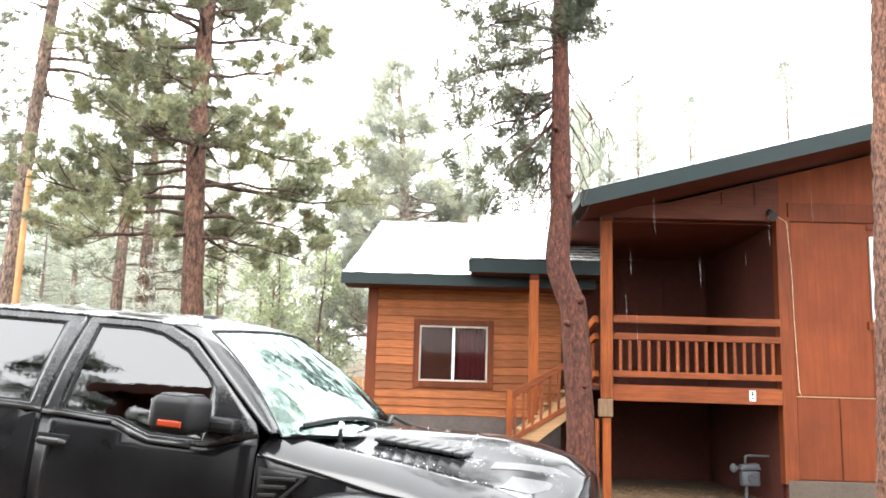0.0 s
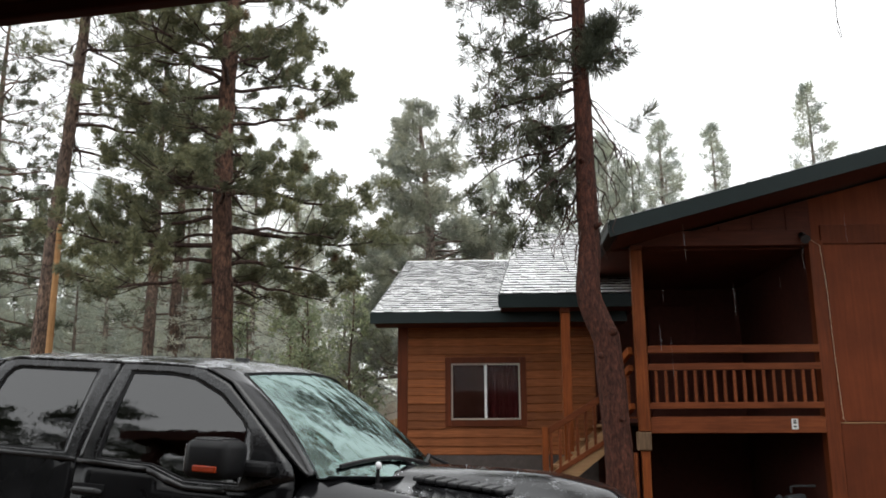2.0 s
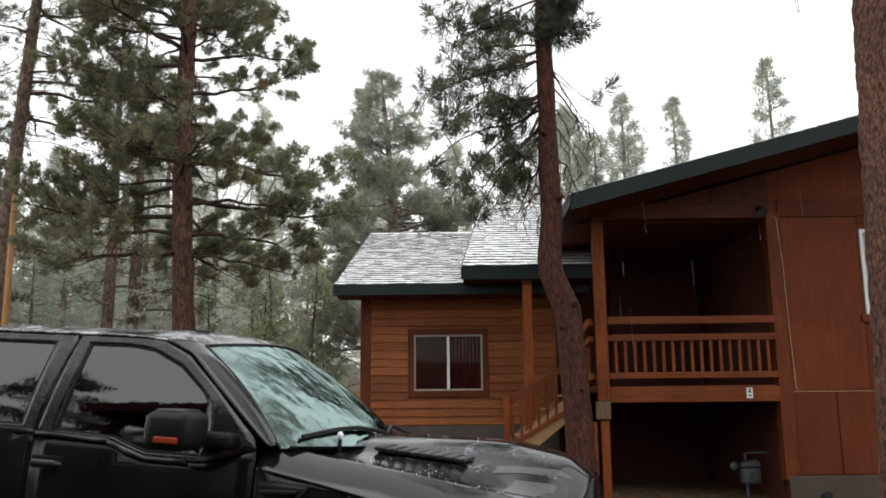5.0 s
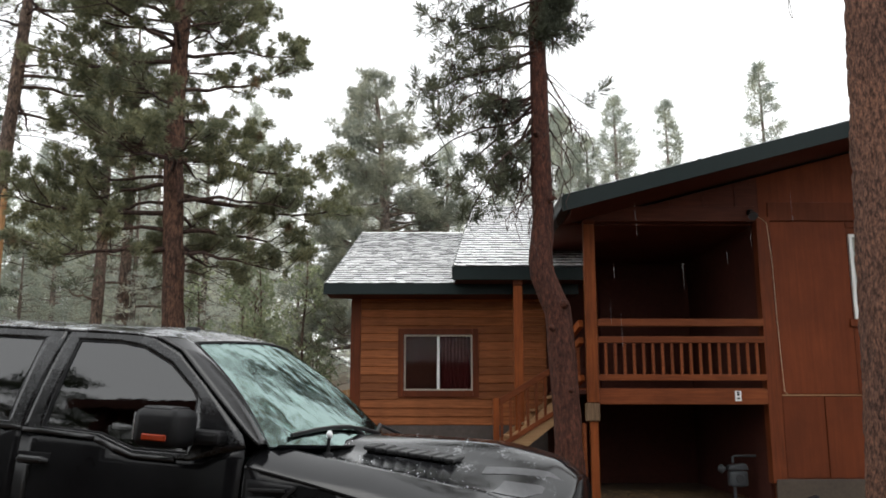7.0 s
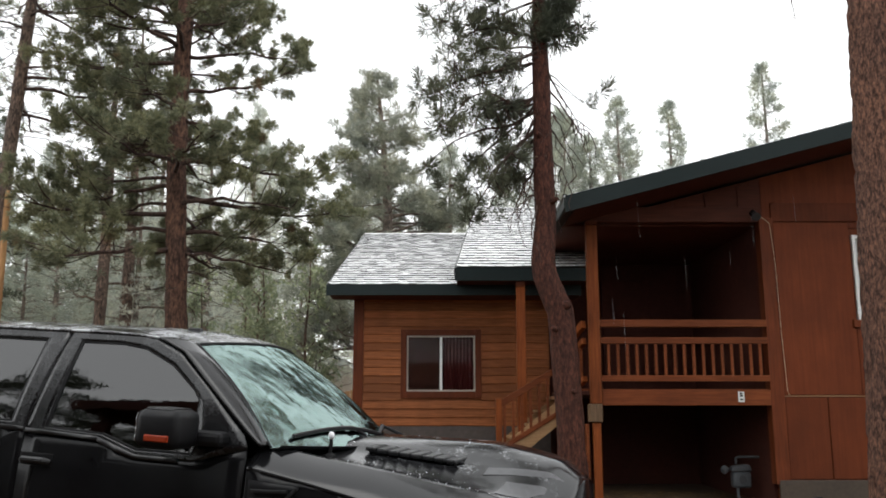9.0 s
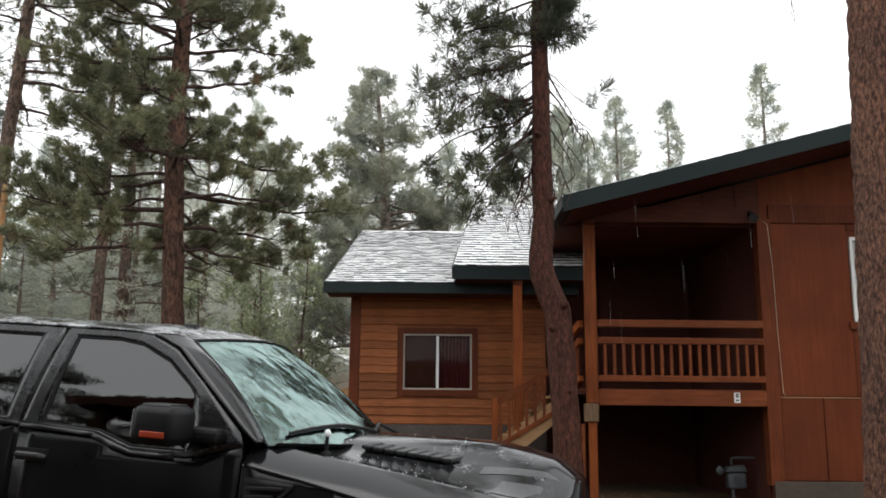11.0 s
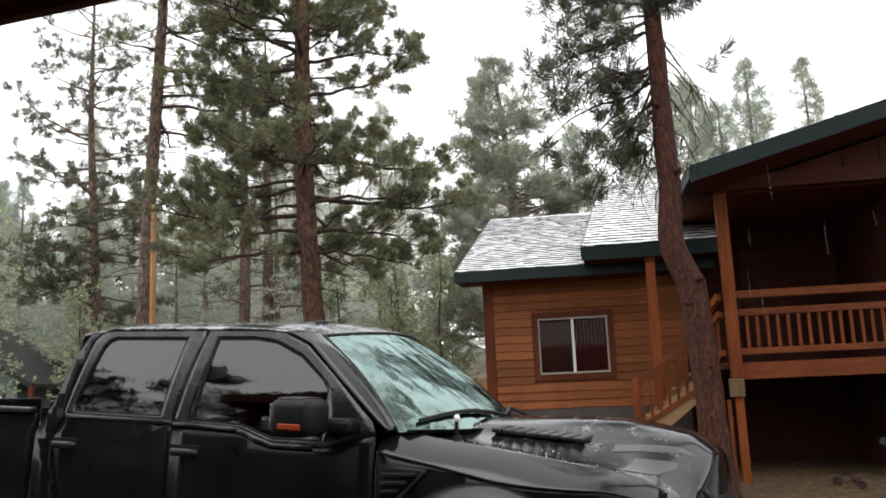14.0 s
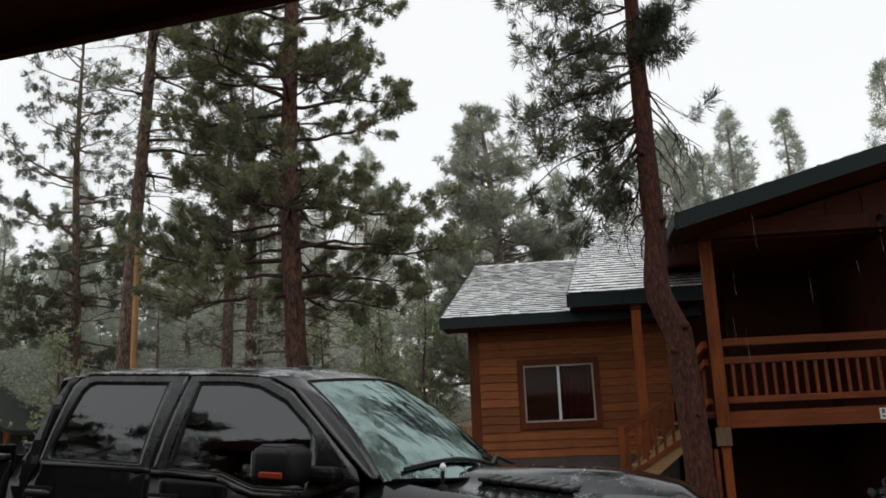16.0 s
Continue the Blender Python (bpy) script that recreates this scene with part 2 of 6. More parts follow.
def beam(a, b, w, h, bevel=0.006, bm=None):
    """A squared timber from a to b, w wide across and h high."""
    own = bm if bm else bmesh.new()
    a, b = Vector(a), Vector(b)
    d = b - a
    x = d.normalized()
    up = Vector((0, 0, 1)) if abs(x.z) < 0.95 else Vector((0, 1, 0))
    y = up.cross(x).normalized()
    z = x.cross(y)
    m = Matrix((x, y, z)).transposed().to_4x4()
    m.translation = (a + b) / 2
    tmp = box(-d.length / 2, d.length / 2, -w / 2, w / 2, -h / 2, h / 2, bevel)
    bmesh.ops.transform(tmp, matrix=m, verts=tmp.verts)
    if bm is None:
        own.free()
        return tmp
    me = bpy.data.meshes.new("tmp")
    tmp.to_mesh(me)
    tmp.free()
    own.from_mesh(me)
    bpy.data.meshes.remove(me)
    return own


def prism(points, depth_axis, lo, hi, bevel=0.0):
    """A polygon of (u, v) points pushed through along an axis: 'y' takes (x, z), 'x' takes (y, z), 'z' takes (x, y)."""
    bm = bmesh.new()

    def put(u, v, w):
        return {"y": (u, w, v), "x": (w, u, v), "z": (u, v, w)}[depth_axis]

    a = [bm.verts.new(put(u, v, lo)) for u, v in points]
    b = [bm.verts.new(put(u, v, hi)) for u, v in points]
    bm.faces.new(a)
    bm.faces.new(list(reversed(b)))
    k = len(points)
    for i in range(k):
        bm.faces.new((a[i], b[i], b[(i + 1) % k], a[(i + 1) % k]))
    bmesh.ops.recalc_face_normals(bm, faces=bm.faces)
    if bevel:
        bmesh.ops.bevel(bm, geom=list(bm.edges), offset=bevel, segments=2, affect="EDGES", profile=0.5)
    return bm


def tube(points, radii, sides=8, bm=None):
    own = bm if bm else bmesh.new()
    rings = []
    for i, (p, r) in enumerate(zip(points, radii)):
        p = Vector(p)
        d = (Vector(points[min(i + 1, len(points) - 1)]) - Vector(points[max(i - 1, 0)])).normalized()
        u = d.orthogonal().normalized() if i == 0 else (rings[-1][1] - d * rings[-1][1].dot(d)).normalized()
        w = d.cross(u)
        ring = [own.verts.new(p + (u * math.cos(2 * math.pi * k / sides) + w * math.sin(2 * math.pi * k / sides)) * r) for k in range(sides)]
        rings.append((ring, u))
    for (a, _), (b, _) in zip(rings, rings[1:]):
        for k in range(sides):
            own.faces.new((a[k], a[(k + 1) % sides], b[(k + 1) % sides], b[k]))
    own.faces.new(list(reversed(rings[0][0])))
    own.faces.new(rings[-1][0])
    return own


def smooth(ob, angle=40):
    ob.data.shade_smooth()
    ob.data.set_sharp_from_angle(angle=radians(angle))
    return ob


# ---- ground ----
def ground_height(x, y):
    h = 0.0
    if y > 8:
        h += 0.22 * min(1.0, (y - 8) / 4)
    if y > 20:
        h += 0.03 * (y - 20)
    h += 0.03 * math.sin(x * 0.7 + 1.3) * math.cos(y * 0.5)
    # the drive falls gently under the truck
    a = max(-6.0, min(1.6, (x + 0.17) * 0.97 - (y - 5.18) * 0.242))

    def fade(v, lo, hi):
        return max(0.0, min(1.0, (v - lo) / (hi - lo)))

    w = fade(y, 2.6, 3.6) * (1 - fade(y, 8.0, 10.0)) * fade(x, -9.0, -6.5) * (1 - fade(x, 2.0, 4.0))
    return h + (-0.13 - 0.0664 * a - h) * w


def build_ground():
    bm = bmesh.new()
    xs = [-900, -300, -120, -60, -40] + [-30 + i for i in range(61)] + [40, 60, 120, 300, 900]
    ys = [-900, -200, -60, -20] + [-10 + i for i in range(51)] + [50, 70, 120, 300, 900]
    grid = [[bm.verts.new((x, y, ground_height(x, min(y, 60)))) for x in xs] for y in ys]
    for a, b in zip(grid, grid[1:]):
        for k in range(len(xs) - 1):
            bm.faces.new((a[k], a[k + 1], b[k + 1], b[k]))
    ob = smooth(part("ground", bm, GROUND))
    tagged(ob, "brown pine-straw covered forest ground, wet", "ground", kind="structure")


build_ground()


def build_straw():
    """Fallen needles and twigs on the open ground by the balcony."""
    g = np.random.default_rng(6)
    n = 9000
    x, y = g.uniform(1.6, 8.0, n), g.uniform(8.2, 14.0, n)
    z = np.array([ground_height(a, b) for a, b in zip(x, y)]) + g.uniform(0.004, 0.03, n)
    a, ln, w = g.uniform(0, 6.28, n), g.uniform(0.05, 0.16, n), g.uniform(0.003, 0.008, n)
    dx, dy = np.cos(a) * ln, np.sin(a) * ln
    ox, oy = -np.sin(a) * w, np.cos(a) * w
    up = g.uniform(-0.01, 0.03, n)
    v = np.stack([np.stack([x, y, z], 1), np.stack([x + ox, y + oy, z + 0.004], 1), np.stack([x + dx, y + dy, z + up], 1)], 1).reshape(-1, 3)
    me = bpy.data.meshes.new("pine_straw")
    me.from_pydata(v.tolist(), [], np.arange(n * 3).reshape(-1, 3).tolist())
    tagged(part("pine_straw", me, STRAW), "fallen brown pine needles strewn by the balcony", "pine straw", kind="stuff")


STRAW = make_needles("dry_pine_straw", (0.07, 0.036, 0.015), (0.30, 0.18, 0.08), 0.0, 0.2)
build_straw()


# ---- the house with the balcony: lower wing ----
def shingled(parent, left, right, y0, z0, y1, z1, count):
    """Courses of shingles on a slope from the eave (y0, z0) to the ridge (y1, z1); left and right give the ends at the share of the way up."""
    run, rise = y1 - y0, z1 - z0
    length = math.hypot(run, rise)
    rows = int(length / 0.20)
    ang = math.atan2(rise, run)
    rnd = random.Random(5)
    shapes = []
    for k in range(4):
        w, t = 0.135, 0.011 + 0.004 * k
        bm = box(-w / 2, w / 2, -0.006 * k, 0.25, 0.0, t)
        for v in bm.verts:
            if v.co.y > 0.1:
                v.co.z -= 0.004 + t * 0.9
        me = mesh_of("shingle", bm)
        me.materials.append(SHINGLE)
        shapes.append(me)
    done, rest, faces = 0, [], []
    for r in range(rows):
        s = (r + 0.0) / rows
        a, b = left(s), right(s)
        x = a - 0.14 * rnd.random()
        while x < b:
            lo, hi = max(x, a), min(x + 0.14, b)
            if hi - lo > 0.03:
                me = shapes[rnd.randrange(4)]
                m = Matrix.Translation(((lo + hi) / 2, y0 + run * s, z0 + rise * s)) @ Matrix.Rotation(ang, 4, "X") @ Matrix.Diagonal(((hi - lo) / 0.139, 1, 1, 1))
                if done < count:
                    ob = new("shingle", me)
                    ob.matrix_world = m
                    ob.parent = parent
                    done += 1
                else:
                    base = len(rest)
                    rest += [m @ v.co for v in me.vertices]
                    faces += [[base + i for i in p.vertices] for p in me.polygons]
            x += 0.14
    if rest:
        me = bpy.data.meshes.new("shingles")
        me.from_pydata(rest, [], faces)
        me.materials.append(SHINGLE)
        ob = part("shingles", me, SHINGLE, parent)
        tagged(ob, kind="stuff")


def board_row(parent, x0, x1, y, z0, z1, step, material, gaps=()):
    """Lap siding on a wall that faces the drive: each board an object on a shared mesh, cut where an opening is."""
    cache = {}
    z = z0
    rnd = random.Random(9)
    while z < z1 - 0.02:
        spans = [(x0, x1)]
        for ga, gb, gz0, gz1 in gaps:
            if z + step > gz0 + 0.01 and z < gz1 - 0.01:
                spans = [q for a, b in spans for q in ((a, min(b, ga)), (max(a, gb), b)) if q[1] - q[0] > 0.02]
        for a, b in spans:
            key = (round(b - a, 3), rnd.randrange(4))
            if key not in cache:
                w = b - a
                k = max(3, int(w / 0.11))
                bm = bmesh.new()
                rows = []
                for i in range(k + 1):
                    x = -w / 2 + w * i / k
                    dip = 0.010 * noise.noise(Vector((x * 2.3, key[1] * 7.1, 0.4))) + 0.006 * noise.noise(Vector((x * 8.0, key[1] * 3.7, 2.2)))
                    rows.append([bm.verts.new((x, p, q)) for p, q in ((0.0, dip - 0.004), (-0.027, dip - 0.004), (-0.032, dip + 0.006), (-0.012, step * 0.98), (0.0, step * 0.98))])
                for u, v in zip(rows, rows[1:]):
                    for j in range(5):
                        bm.faces.new((u[j], u[(j + 1) % 5], v[(j + 1) % 5], v[j]))
                bm.faces.new(rows[0])
                bm.faces.new(list(reversed(rows[-1])))
                cache[key] = mesh_of("siding_board", bm)
                cache[key].materials.append(material)
            ob = new("siding_board", cache[key])
            ob.location = ((a + b) / 2, y + rnd.uniform(-0.003, 0.003), z)
            ob.parent = parent
        z += step


WIN = (-0.46, 0.69, 1.80, 2.73)


def build_wing():
    wall = part("wall_wing", bmesh.new(), CEDAR)
    bm = bmesh.new()
    x0, x1, y0, y1, z0, z1 = -1.33, 1.93, 14.53, 26.6, 0.1, 3.52
    wx0, wx1, wz0, wz1 = WIN
    for q in ((x0, wx0, y0, y0 + 0.16, z0, z1), (wx1, x1, y0, y0 + 0.16, z0, z1), (wx0, wx1, y0, y0 + 0.16, z0, wz0), (wx0, wx1, y0, y0 + 0.16, wz1, z1)):
        box(*q, bm=bm)
    box(x0, x0 + 0.16, y0 + 0.16, y1, z0, z1, bm=bm)
    box(x1 - 0.16, x1, y0 + 0.16, y1, z0, z1, bm=bm)
    box(x0, x1, y1, y1 + 0.16, z0, z1, bm=bm)
    bm.to_mesh(wall.data)
    bm.free()
    tagged(wall, "cedar-stained wall of the low cabin wing with lap siding", "wall", kind="structure")
    board_row(wall, x0 + 0.14, x1, y0 - 0.002, 1.24, 3.44, 0.137, CEDAR, [(wx0 - 0.1, wx1 + 0.1, wz0 - 0.11, wz1 + 0.1)])
    part("corner_board", box(x0 - 0.03, x0 + 0.137, y0 - 0.038, y0 + 0.12, 1.2, 3.46, 0.006), TRIM, wall)
    part("frieze_board", box(x0 + 0.14, x1, y0 - 0.04, y0 - 0.006, 3.445, 3.52, 0.004), TRIM, wall)
    skirt = part("skirting", box(x0 + 0.02, x1, y0 - 0.02, y0 - 0.003, 0.1, 1.235), SKIRT, wall, "dark grey skirting under the siding")
    gable = part("gable_wall", prism([(14.53, 3.525), (20.6, 5.5), (26.6, 3.525)], "x", x0 + 0.01, x0 + 0.15), CEDAR, wall)
    # window
    w = thing("window_1", "white-framed sliding window with a dark red curtain", "window")
    tagged(w, kind="structure")
    for name, q in (("trim_board", (wx0 - 0.10, wx0 - 0.003, wz0 - 0.11, wz1 + 0.1)), ("trim_board", (wx1 + 0.003, wx1 + 0.10, wz0 - 0.11, wz1 + 0.1)),
                    ("trim_board", (wx0 - 0.002, wx1 + 0.002, wz1 + 0.003, wz1 + 0.1)), ("window_sill", (wx0 - 0.002, wx1 + 0.002, wz0 - 0.11, wz0 - 0.003))):
        part(name, box(q[0], q[1], y0 - 0.045, y0 + 0.02, q[2], q[3], 0.005), TRIM, w)
    f = 0.027
    bmf = bmesh.new()
    for q in ((wx0, wx0 + f, wz0, wz1), (wx1 - f, wx1, wz0, wz1), (wx0 + f, wx1 - f, wz0, wz0 + f), (wx0 + f, wx1 - f, wz1 - f, wz1)):
        box(q[0], q[1], y0 - 0.02, y0 + 0.06, q[2], q[3], 0.004, bm=bmf)
    part("window_frame", bmf, SASH, w)
    cx = (wx0 + wx1) / 2
    part("window_mullion", box(cx - 0.022, cx + 0.022, y0 - 0.012, y0 + 0.05, wz0 + f, wz1 - f, 0.004), VINYL, w)
    part("pane", box(wx0 + f, cx - 0.022, y0 + 0.02, y0 + 0.028, wz0 + f, wz1 - f), GLASS, w)
    part("pane", box(cx + 0.022, wx1 - f, y0 + 0.02, y0 + 0.028, wz0 + f, wz1 - f), GLASS, w)
    bmc = bmesh.new()
    prev = None
    for i in range(41):
        x = cx + 0.01 + (wx1 - 0.01 - cx) * i / 40
        y = y0 + 0.11 + 0.012 * math.sin(i * 1.5)
        cur = [bmc.verts.new((x, y, z)) for z in (wz0, wz1)]
        if prev:
            bmc.faces.new((prev[0], cur[0], cur[1], prev[1]))
        prev = cur
    bmesh.ops.solidify(bmc, geom=bmc.faces, thickness=0.004)
    c = part("curtain", bmc, CURTAIN)
    tagged(c, "dark red curtain hanging behind the window", "curtain")
    s = part("insect_screen", box(wx0 + f, cx - 0.02, y0 + 0.035, y0 + 0.04, wz0 + f, wz1 - f), DARKWOOD_SHADE, w)
    part("wall_inner", box(wx0 - 0.6, wx1 + 0.6, y0 + 2.2, y0 + 2.3, 0.5, 3.4), DARKWOOD_SHADE, wall)
    # roof
    roof = thing("roof_wing", "shallow gable roof whose shingles are white with hail", "roof")
    tagged(roof, kind="structure")
    L, R = -1.72, 2.4
    deck = prism([(13.9, 3.36), (13.9, 3.50), (20.6, 5.73), (27.2, 3.50), (27.2, 3.36), (20.6, 5.58)], "x", L + 0.004, R)
    part("roof_deck", deck, FELT, roof)
    part("eave_fascia", box(L - 0.02, R, 13.86, 13.897, 3.33, 3.505, 0.004), GREEN, roof, "dark green fascia board")
    bmr = prism([(13.865, 3.33), (13.865, 3.505), (20.6, 5.745), (20.6, 5.57)], "x", L - 0.035, L - 0.0)
    part("rake_board", bmr, GREEN, roof, "dark green rake board")
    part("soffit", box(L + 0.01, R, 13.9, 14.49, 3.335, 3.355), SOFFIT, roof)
    part("ridge_cap", prism([(20.45, 5.69), (20.6, 5.76), (20.75, 5.69)], "x", L - 0.02, R, 0.01), SHINGLE, roof)
    shingled(roof, lambda s: L - 0.01, lambda s: 2.3, 13.87, 3.51, 20.6, 5.745, 300)
    # upper roof over the entry
    roof2 = thing("roof_entry", "entry roof standing higher than the wing, its shingles white with hail", "roof")
    tagged(roof2, kind="structure")
    L2, R2 = 0.36, 2.5
    bm = bmesh.new()
    lo = [(L2, 13.3, 3.56), (R2, 13.3, 3.56), (R2 + 0.3, 19.0, 5.88), (0.92, 19.0, 5.88)]
    a = [bm.verts.new(p) for p in lo]
    b = [bm.verts.new((x, y, z + 0.13)) for x, y, z in lo]
    bm.faces.new(list(reversed(a)))
    bm.faces.new(b)
    for i in range(4):
        bm.faces.new((a[i], a[(i + 1) % 4], b[(i + 1) % 4], b[i]))
    part("roof_deck", bm, FELT, roof2)
    part("roof_back", prism([(19.0, 5.86), (19.0, 6.01), (25.0, 3.6), (25.0, 3.46)], "x", 0.92, R2 + 0.3), SHINGLE, roof2)
    part("eave_fascia", box(L2 - 0.02, R2, 13.26, 13.297, 3.48, 3.685, 0.004), GREEN, roof2, "dark green fascia board")
    part("rake_board", beam((L2 - 0.02, 13.28, 3.585), (0.90, 19.0, 5.91), 0.035, 0.2), GREEN, roof2, "dark green rake board")
    part("soffit", box(L2 + 0.01, R2, 13.3, 14.49, 3.50, 3.52), SOFFIT, roof2)
    shingled(roof2, lambda s: L2 + 0.56 * s, lambda s: R2 + 0.25 * s, 13.27, 3.70, 19.0, 6.03, 200)


# ---- the house with the balcony: tall part ----
SLOPE = 0.266


def rake(x):
    return 4.192 + (x - 1.69) * SLOPE


def build_tall():
    RX, RZ = 8.6, rake(8.6)
    FAR = 2 * RX - 1.85
    # front wall, right of the balcony, with plywood panels
    wall = part("wall_tall", bmesh.new(), PLY)
    bm = bmesh.new()
    wx0, wx1, wz0, wz1 = 5.97, 6.87, 2.74, 3.95
    y0 = 12.02
    for q in ((4.74, wx0, 0.1, 4.2), (wx1, 15.0, 0.1, 4.2), (wx0, wx1, 0.1, wz0), (wx0, wx1, wz1, 4.2)):
        box(q[0], q[1], y0, y0 + 0.16, q[2], q[3], bm=bm)
    gable_front = prism([(4.72, 4.204), (4.72, rake(4.72) - 0.2), (RX, RZ - 0.2), (15.0, rake(2 * RX - 15.0) - 0.2), (15.0, 4.204)], "y", y0, y0 + 0.16)
    part("gable_wall", gable_front, PLY, wall)
    # overhang's shade put into darker boards; header and battens below likewise
    part("porch_gable", prism([(2.6, 4.204), (2.6, rake(2.6) - 0.2), (4.717, rake(4.717) - 0.2), (4.717, 4.204)], "y", y0, y0 + 0.16), SOFFIT, wall, "boards over the balcony, coloured dark for eave shade")
    bm.to_mesh(wall.data)
    bm.free()
    tagged(wall, "rust-stained plywood gable wall beside the balcony", "wall", kind="structure")
    # recess walls coloured darker than the front to stand for their shade
    for name, q, what in (("wall_recess", (4.70, 4.90, y0 + 0.164, 15.596, 0.1, 4.2), "side wall of the balcony recess, coloured dark for shade"),
                          ("wall_back", (1.95, 14.84, 15.6, 15.76, 0.1, 5.0), "back wall of the balcony recess, coloured dark for shade"),
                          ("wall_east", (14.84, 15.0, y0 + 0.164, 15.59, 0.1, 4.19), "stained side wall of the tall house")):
        tagged(part(name, box(*q), DARKWOOD_SHADE), what, "wall", kind="structure")
    # panels with recessed joints
    for k, (a, b, c, d) in enumerate(((4.86, 5.44, 0.57, 1.665), (5.452, 6.62, 0.57, 1.665), (6.632, 7.85, 0.57, 1.665), (4.86, 5.94, 1.70, 4.13), (6.90, 8.2, 1.70, 4.13),
                                      (5.94, 6.90, 1.70, 2.62), (5.94, 6.90, 4.05, 4.13))):
        part("panel", box(a + 0.003, b - 0.003, y0 - 0.022, y0 - 0.002, c, d, 0.004), PLY, wall)
    part("panel", box(4.84, 9.2, y0 - 0.03, y0 - 0.002, 4.15, 4.42, 0.004), PLY, wall)
    part("joint_flashing", box(4.86, 8.2, y0 - 0.03, y0 - 0.002, 1.676, 1.688, 0.002), STEP, wall, "pale wet metal flashing")
    part("corner_board", box(4.66, 4.855, y0 - 0.04, y0 + 0.14, 0.5, 4.2, 0.006), TRIM, wall)
    part("foundation", box(4.7, 9.0, y0 - 0.05, y0 - 0.003, 0.1, 0.555, 0.01), CONCRETE, wall, "grey concrete foundation")
    part("header", box(2.2, 4.655, y0 - 0.03, y0 + 0.14, 4.14, 4.36, 0.006), SOFFIT, wall)
    for i in range(5):
        x = 2.5 + i * 0.47
        if rake(x) - 0.22 > 4.40:
            part("upright_batten", box(x, x + 0.03, y0 - 0.015, y0 - 0.001, 4.365, rake(x) - 0.22), SOFFIT, wall)
    # window by the big trunk
    w = thing("window_2", "white-framed window with a dark sill in the plywood wall", "window")
    tagged(w, kind="structure")
    bmf = bmesh.new()
    f = 0.045
    for q in ((wx0, wx0 + f, wz0, wz1), (wx1 - f, wx1, wz0, wz1), (wx0 + f, wx1 - f, wz0, wz0 + f), (wx0 + f, wx1 - f, wz1 - f, wz1)):
        box(q[0], q[1], y0 - 0.045, y0 + 0.05, q[2], q[3], 0.004, bm=bmf)
    part("window_frame", bmf, VINYL, w)
    part("pane", box(wx0 + f, wx1 - f, y0 + 0.01, y0 + 0.018, wz0 + f, wz1 - f), GLASS, w)
    part("window_sill", box(wx0 - 0.08, wx1 + 0.08, y0 - 0.06, y0 - 0.002, wz0 - 0.11, wz0 - 0.004, 0.005), TRIM, w)
    part("blind", box(wx0 + f, wx1 - f, y0 + 0.06, y0 + 0.07, wz0 + f, wz1 - f), VINYL, w, "closed pale blind")
    # roof with green rake board
    roof = thing("roof_tall", "wide low gable roof with a dark green rake board", "roof")
    tagged(roof, kind="structure")
    pts = [(1.745, rake(1.745) - 0.12), (1.745, rake(1.745)), (RX, RZ), (FAR, rake(1.85)), (FAR, rake(1.85) - 0.12), (RX, RZ - 0.13)]
    part("roof_deck", prism(pts, "y", 10.795, 21.0), SHINGLE, roof)
    part("rake_board", prism([(1.715, rake(1.715) - 0.20), (1.715, rake(1.715) + 0.015), (RX, RZ + 0.015), (RX, RZ - 0.205)], "y", 10.75, 10.79), GREEN, roof, "dark green rake board")
    part("rake_board", prism([(RX + 0.003, RZ - 0.27), (RX + 0.003, RZ + 0.015), (FAR, rake(1.85) + 0.015), (FAR, rake(1.85) - 0.27)], "y", 10.75, 10.79), GREEN, roof)
    part("eave_fascia", box(1.705, 1.741, 10.795, 15.5, rake(1.85) - 0.17, rake(1.85) + 0.01), GREEN, roof)
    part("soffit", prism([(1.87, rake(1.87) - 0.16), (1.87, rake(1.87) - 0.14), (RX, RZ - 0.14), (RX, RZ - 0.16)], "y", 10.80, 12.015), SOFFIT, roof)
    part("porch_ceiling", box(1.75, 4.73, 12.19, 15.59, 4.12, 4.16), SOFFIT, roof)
    rnd = random.Random(3)
    bmh = bmesh.new()
    for i in range(340):
        x = rnd.uniform(1.7, 8.5)
        q = bmesh.ops.create_icosphere(bmh, subdivisions=1, radius=rnd.uniform(0.008, 0.02))
        for v in q["verts"]:
            v.co = v.co + Vector((x, 10.755 + rnd.uniform(0, 0.1), rake(x) + 0.02))
    tagged(part("hail", bmh, HAIL, roof, "white hail lying along the roof edge"), kind="stuff")
    # balcony
    bal = thing("balcony", "redwood-stained timber balcony with a slatted railing", "balcony")
    part("deck", box(1.98, 4.655, 12.05, 15.58, 1.70, 1.75), DARKWOOD_SHADE, bal)
    for i in range(18):
        part("deck_board", box(1.98, 4.655, 12.06 + i * 0.145, 12.06 + i * 0.145 + 0.138, 1.754, 1.78, 0.003), RAIL, bal)
    part("rim_beam", box(2.33, 4.655, 11.965, 12.045, 1.555, 1.765, 0.006), RAIL, bal)
    part("top_rail", box(2.33, 4.655, 11.94, 12.06, 2.63, 2.735, 0.008), RAIL, bal)
    part("mid_rail", box(2.33, 4.655, 11.96, 12.04, 2.40, 2.49, 0.006), RAIL, bal)
    part("low_rail", box(2.33, 4.655, 11.96, 12.04, 1.88, 1.965, 0.006), RAIL, bal)
    slat = mesh_of("slat", box(-0.021, 0.021, -0.02, 0.02, 1.967, 2.398, 0.004))
    slat.materials.append(RAIL)
    for i in range(17):
        ob = new("slat", slat)
        ob.location = (2.44 + i * 0.132, 12.0, 0)
        ob.parent = bal
